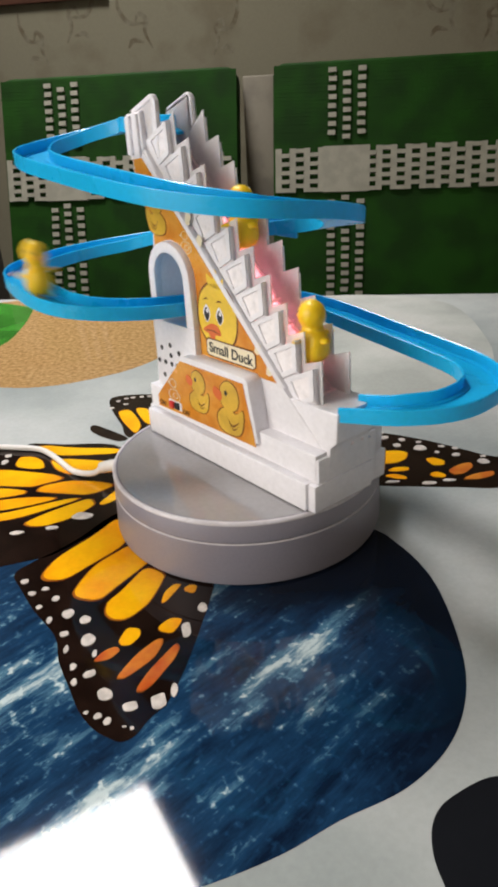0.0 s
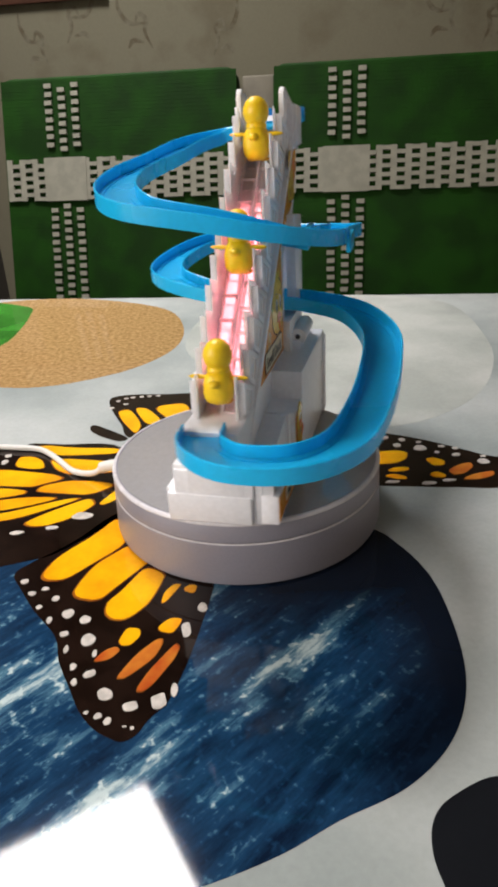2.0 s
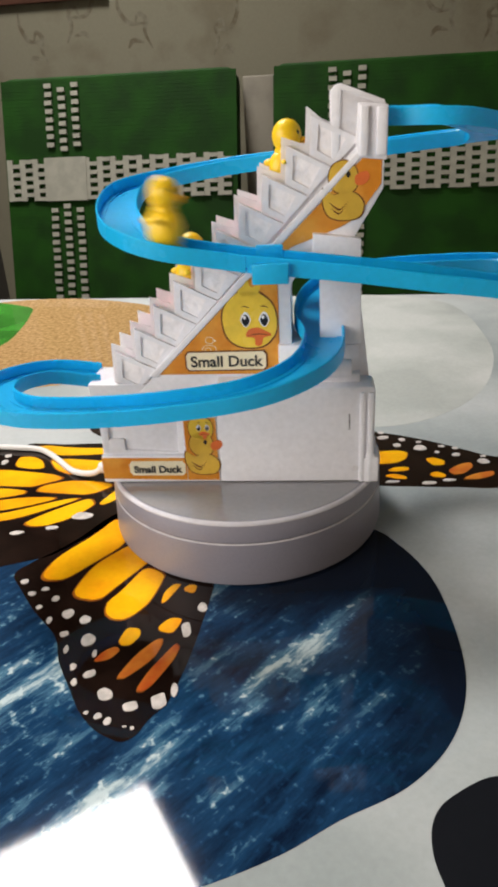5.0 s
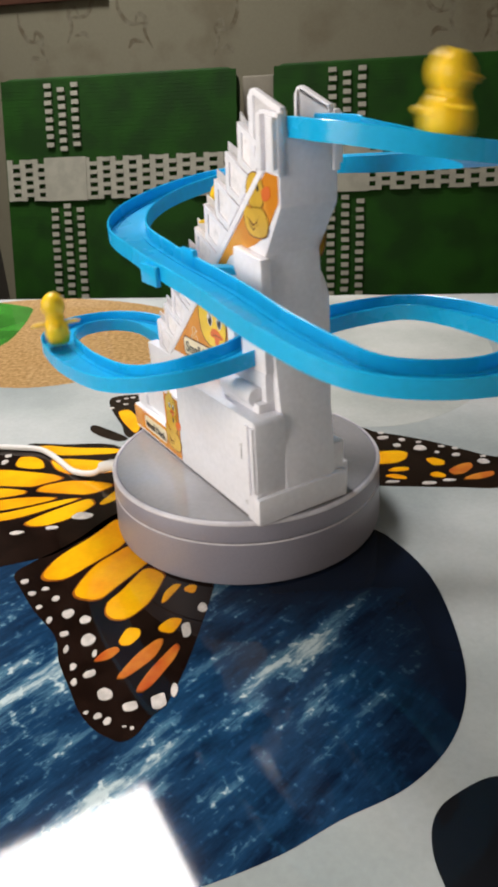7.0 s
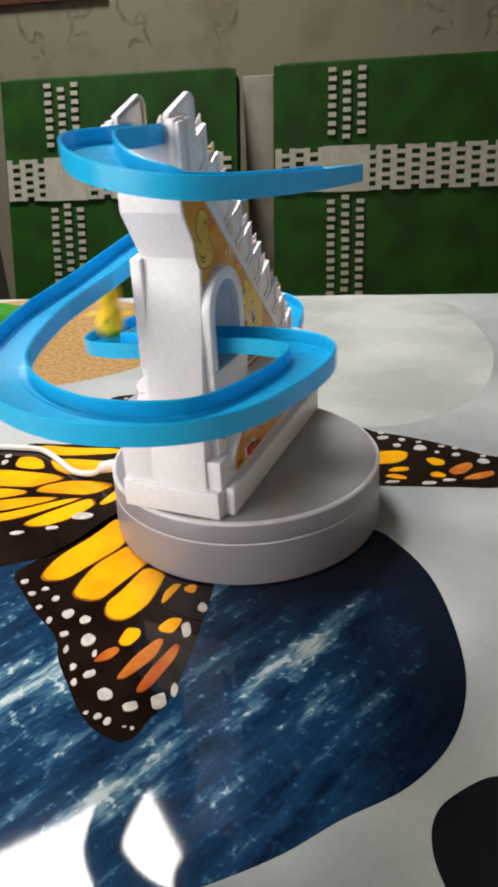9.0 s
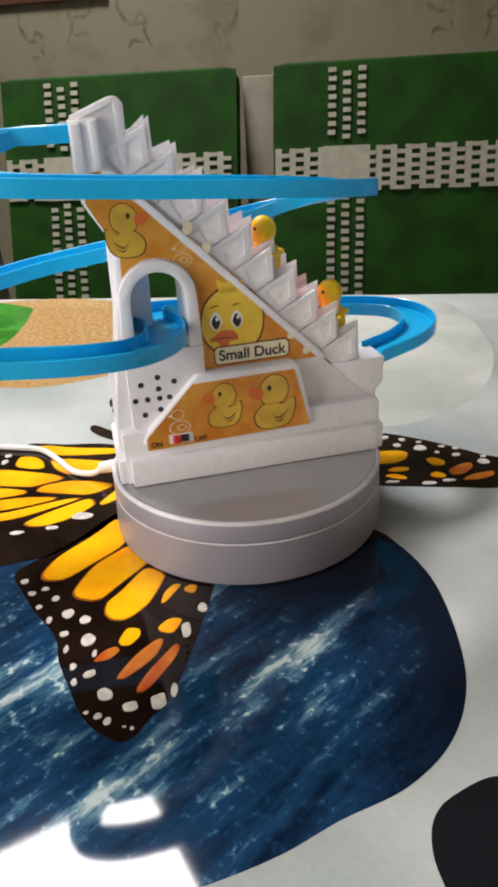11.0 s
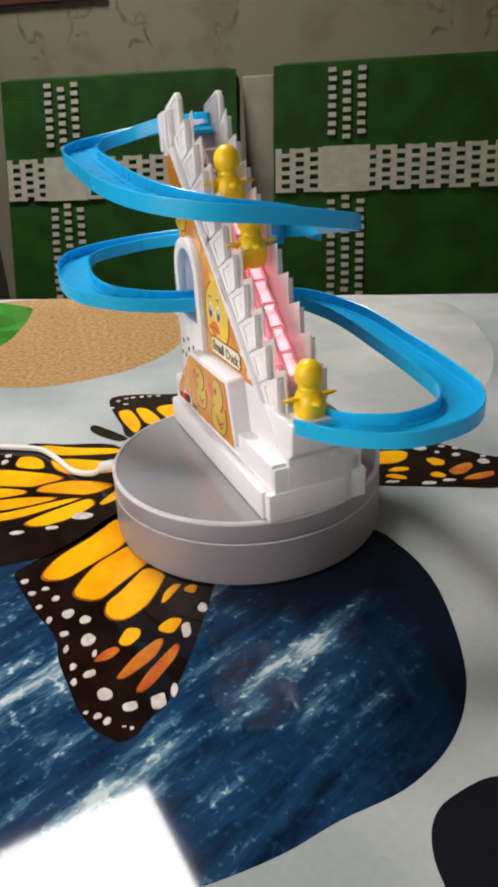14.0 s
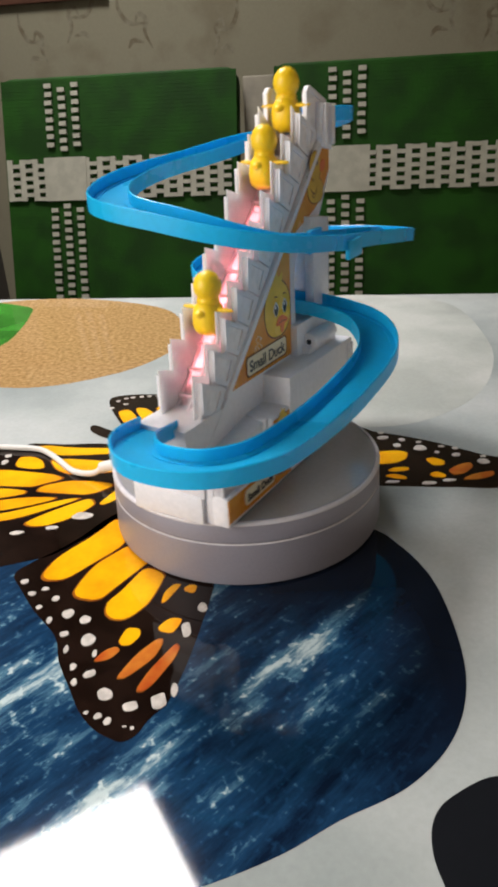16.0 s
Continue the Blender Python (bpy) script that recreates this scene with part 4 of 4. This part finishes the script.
def stickers(toy):
    arch = [(-40.5 + 19 * math.cos(a), 129 + 19 * math.sin(a)) for a in (k * math.pi / 10 for k in range(0, 9))]
    pts = [(-60, 187), (38.5, 89.5), (-21, 89)] + arch[0:] + [(-55.5, 152), (-57.5, 155.5), (-67.5, 174), (-67.5, 186)]
    a = flat("sticker", pts, YA, STICKER, toy, smooth=False, out=-1, thick=0.3, label="orange duck sticker")
    cartoon_head(a, -5.5, 112.3, YA - 0.3, -1, 1.02)
    cartoon_duck(a, -51.5, 160.5, YA - 0.3, -1, 0.85, -1)
    line_duck(a, -27, 148, YA - 0.3, -1, 0.5)
    flat("name_band", pairs(-15.5, 99.5, -14, 101.5, 22, 102, 24, 100, 24, 94, 22, 92, -14, 91.6, -15.5, 93.6), YA - 0.3, ST_BROWN, a, False, -1, 0.34)
    flat("name_band", pairs(-14.8, 99.2, -13.6, 100.8, 21.7, 101.3, 23.3, 99.6, 23.3, 94.3, 21.7, 92.7, -13.6, 92.3, -14.8, 93.9), YA - 0.3, ST_CREAM, a, False, -1, 0.42)
    lettering("Small Duck", 4.3, 94.2, YA - 0.75, 7.6, a, BLACK)
    for cx, cz in ((-24, 160), (-16, 150), (25, 104), (33, 95)):
        flat("printed_note", pairs(cx - 2, cz - 2, cx, cz + 3, cx + 3, cz + 1, cx + 1, cz - 3), YA - 0.3, ST_CREAM, a, True, -1, 0.12)
    low = flat("sticker", pairs(-54, 54.5, -54, 61, -29, 87, 23.5, 88, 31.5, 56.5), -18.2, STICKER, toy, False, -1, 0.3, "orange sticker with two ducks")
    cartoon_duck(low, 12, 71, -18.5, -1, 1.05)
    cartoon_duck(low, -14, 73, -18.5, -1, 0.85)
    line_duck(low, -37, 68, -18.5, -1, 0.6)
    lettering("ON", -49.5, 56.2, -18.65, 3.6, low, ST_BROWN)
    lettering("OFF", -27, 56.2, -18.65, 3.6, low, ST_BROWN)
    pts = [(-60, 187), (39, 89.5), (-21.5, 89), (-21.5, 143), (-28, 150), (-50, 158), (-57.5, 162), (-68, 176), (-68, 186)]
    b = flat("sticker", pts, YB, STICKER, toy, smooth=False, out=1, thick=0.3, label="orange duck sticker")
    cartoon_head(b, -8.0, 115, YB + 0.3, 1, 0.86)
    line_duck(b, 13, 104, YB + 0.3, 1, 0.4)
    cartoon_duck(b, -52, 173, YB + 0.3, 1, 0.9, 1)
    flat("name_band", pairs(-15.5, 99.5, -14, 101.5, 24, 101.5, 25.5, 99.5, 25.5, 93, 24, 91, -14, 91, -15.5, 93), YB + 0.3, ST_BROWN, b, False, 1, 0.34)
    flat("name_band", pairs(-14.7, 99.2, -13.4, 100.8, 23.4, 100.8, 24.7, 99.2, 24.7, 93.3, 23.4, 91.7, -13.4, 91.7, -14.7, 93.3), YB + 0.3, ST_CREAM, b, False, 1, 0.42)
    lettering("Small Duck", 5, 93.4, YB + 0.75, 7.8, b, BLACK, True)
    c = flat("sticker", pairs(27, 50, 70.5, 50.5, 70.5, 38.5, 27, 37.5), 33.5, STICKER, toy, False, 1, 0.3, "narrow orange name sticker")
    flat("name_band", pairs(29, 48.4, 55, 48.6, 56.5, 46.8, 56.5, 42.4, 55, 40.4, 29, 40.2, 27.6, 42, 27.6, 46.6), 33.8, ST_CREAM, c, False, 1, 0.1)
    lettering("Small Duck", 42, 42, 34.05, 5.4, c, BLACK, True)
    d = flat("sticker", pairs(10.5, 37.5, 26.6, 37.5, 26.6, 72, 10.5, 72), 33.5, STICKER, toy, False, 1, 0.3, "orange sticker with a duck")
    cartoon_duck(d, 18, 52, 33.8, 1, 0.85)
    cartoon_head(d, 18, 66, 33.8, 1, 0.4)


# ---------- ducks ----------
def duck_shape():
    ob = empty("toy_duck")
    # body: a rounded block with a short raised tail
    bm = ball(0, 0, -7.6, 8.0, 6.7, 8.6, seg=28)
    for v in bm.verts:
        q = Vector((v.co.x / 8.0, v.co.y / 6.7, (v.co.z + 7.6) / 8.6))
        q *= 1 / max(1e-6, (abs(q.x) ** 2.7 + abs(q.y) ** 2.7 + abs(q.z) ** 2.7) ** (1 / 2.7))
        v.co = Vector((q.x * 7.8, q.y * 6.7 * (1 - 0.10 * q.z), -7.0 + q.z * 9.0))
    ball(-7.2, 0, -3.6, 3.2, 2.8, 1.9, bm)
    ball(0.4, 0, 1.4, 5.5, 5.2, 3.8, bm)
    part("body", bm, YELLOW, ob, smooth=True)
    part("head", ball(0.8, 0, 8.2, 6.9, 6.5, 7.8, seg=28), YELLOW, ob, smooth=True)
    bm = ball(7.8, 0, 6.6, 3.0, 2.6, 1.1)
    ball(7.4, 0, 5.4, 2.4, 2.2, 0.9, bm)
    part("beak", bm, DUCK_BEAK, ob, "orange-yellow beak", smooth=True)
    for s in (-1, 1):
        part("wing", ball(-0.3, s * 9.0, -2.6, 1.5, 5.0, 1.1), YELLOW, ob, smooth=True)
        part("eye", ball(5.7, s * 3.6, 9.8, 1.0, 0.9, 1.2, seg=12), BLACK, ob, "black dot eye", smooth=True)
        part("foot", ball(2.2, s * 3.2, -15.4, 4.0, 2.6, 1.2), DUCK_BEAK, ob, smooth=True)
    for piece in ob.children:
        piece.data.transform(Matrix.Diagonal((0.96, 0.98, 0.92, 1)))
    return tagged(ob, "small yellow plastic duck riding the slide", "toy duck", "ducks on the slide")


DUCK_BEAK = material("duck_beak", (0.80, 0.40, 0.01), 0.4)


# ---------- motions ----------
def heading(t):
    return radians(-51.32 - 26.929 * t)


def turn(t):
    return Matrix.Translation((0, 0, TOP)) @ Matrix.Rotation(heading(t), 4, "Z")


LINE = UP_LINE + LOW_LINE[1:]
KNOTS = len(UPPER) + len(LOWER) - 2


def on_track(s):
    """Pose in toy space at track position s (in spline knots): a duck sitting in the channel, facing down the slope."""
    f = max(0.0, min(s, KNOTS - 0.01)) * 8
    i = int(f)
    p = LINE[i].lerp(LINE[i + 1], f - i)
    d = LINE[min(i + 3, len(LINE) - 1)] - LINE[max(i - 2, 0)]
    return Vector((p.x, p.y, p.z + 14.2)), math.atan2(d.y, d.x)


def on_stairs(z):
    return Vector((162.5 - z, 5.2, z)), math.pi


def blend(rows, t):
    for (t0, a), (t1, b) in zip(rows, rows[1:]):
        if t0 <= t <= t1:
            return a + (b - a) * (t - t0) / (t1 - t0)
    return rows[0][1] if t < rows[0][0] else rows[-1][1]


DUCKS = {
    "a": [("stairs", [(0, 161), (0.5, 174), (1, 176), (1.5, 186), (2, 198), (2.5, 194), (3, 209), (3.5, 219), (3.65, 221)]),
          ("track", [(3.75, 1.2), (3.8, 1.85), (4.0, 4.3), (6.5, 23.6), (6.7, 25.15), (6.9, 26.5), (7.0, 27.6), (7.1, 28.4), (7.3, 30.4), (7.5, 31.8)]),
          ("stairs", [(7.7, 94), (9, 123), (11.3, 149), (11.5, 149), (12, 154), (12.5, 158), (13, 169), (13.5, 169), (14, 178), (14.5, 187), (15, 187), (15.5, 196), (16, 210)])],
    "b": [("stairs", [(0, 114), (0.5, 129), (1, 130), (1.5, 141), (2, 152), (2.5, 148), (3, 163), (3.5, 172), (4, 170), (4.2, 178), (6.3, 206), (6.5, 211), (6.6, 219)]),
          ("track", [(6.7, 1.25), (6.9, 2.45), (7.0, 3.1), (7.1, 4.2), (7.3, 5.7), (7.5, 7.5), (7.7, 9.85), (7.9, 12.7), (8.0, 14.2), (8.1, 15.5), (8.3, 18), (8.5, 19.3), (8.6, 20.4), (8.7, 21.8), (8.8, 23.3), (8.9, 24.2), (9.0, 25.1), (9.1, 27.2), (9.2, 28.6), (9.4, 31), (9.5, 31.8)]),
          ("stairs", [(9.8, 94), (11.3, 115), (11.5, 116), (12, 121), (12.5, 125), (13, 137), (13.5, 145), (14, 153), (14.5, 163), (15, 163), (15.5, 173), (16, 186)])],
    "c": [("track", [(0, 19.2), (0.3, 22.4), (0.5, 24.35), (0.6, 25.1), (0.7, 25.9), (0.8, 26.95), (0.9, 28.1), (1, 29.0), (1.1, 30.0), (1.2, 31.1), (1.35, 31.9)]),
          ("stairs", [(1.5, 92), (2, 105), (2.5, 100), (3, 113), (3.5, 127), (4, 126), (4.2, 132), (6.3, 157), (7, 164), (9, 197), (10.3, 219), (10.5, 221)]),
          ("track", [(10.65, 1.2), (10.9, 2.6), (11.3, 5.95), (11.5, 7.6), (11.7, 10), (11.9, 12.7), (12.1, 15.05), (12.5, 19.55), (12.7, 21.35), (13.1, 25.7), (13.3, 27.6), (13.5, 29.6), (13.7, 31.3), (13.9, 31.9)]),
          ("stairs", [(14, 95), (14.5, 104), (15, 105), (15.5, 117), (16, 129)])],
}


def duck_place(plan, t):
    """Where a duck is in toy space, and which way it faces."""
    for k, (kind, rows) in enumerate(plan):
        where = on_stairs if kind == "stairs" else on_track
        if rows[0][0] <= t <= rows[-1][0]:
            return where(blend(rows, t))
        if k + 1 < len(plan) and rows[-1][0] < t < plan[k + 1][1][0][0]:
            nk, nr = plan[k + 1]
            u = (t - rows[-1][0]) / (nr[0][0] - rows[-1][0])
            p, a = where(rows[-1][1])
            q, b = (on_stairs if nk == "stairs" else on_track)(nr[0][1])
            b += 2 * math.pi * round((a - b) / (2 * math.pi))
            return p.lerp(q, u), a + (b - a) * u
    return on_stairs(200)


def motions():
    times = [k * 0.5 for k in range(33)]
    walk(TOY, [(t, turn(t)) for t in times])
    walk(PLATTER, [(t, Matrix.Rotation(heading(t), 4, "Z")) for t in times])
    for duck, plan in zip(FLOCK, DUCKS.values()):
        rows = []
        for k in range(161):
            t = k / 10
            p, a = duck_place(plan, t)
            rows.append((t, turn(t) @ Matrix.Translation((p.x / 1000, p.y / 1000, p.z / 1000 - TOP)) @ Matrix.Rotation(a, 4, "Z")))
        walk(duck, rows)


room()
walls()
chair(-13, 287, 251, -200, 44, "green woven chair with cream checked bands behind the table")
chair(330, 604, 251, -200, 394, "green woven chair with cream checked bands beside another")
post()
table()
cover()
TURNTABLE, PLATTER = turntable()
cable()
TOY = duck_slide()
FLOCK = [duck_shape()]
for _ in range(2):
    FLOCK.append(copy_thing(FLOCK[0], Matrix.Identity(4)))
motions()
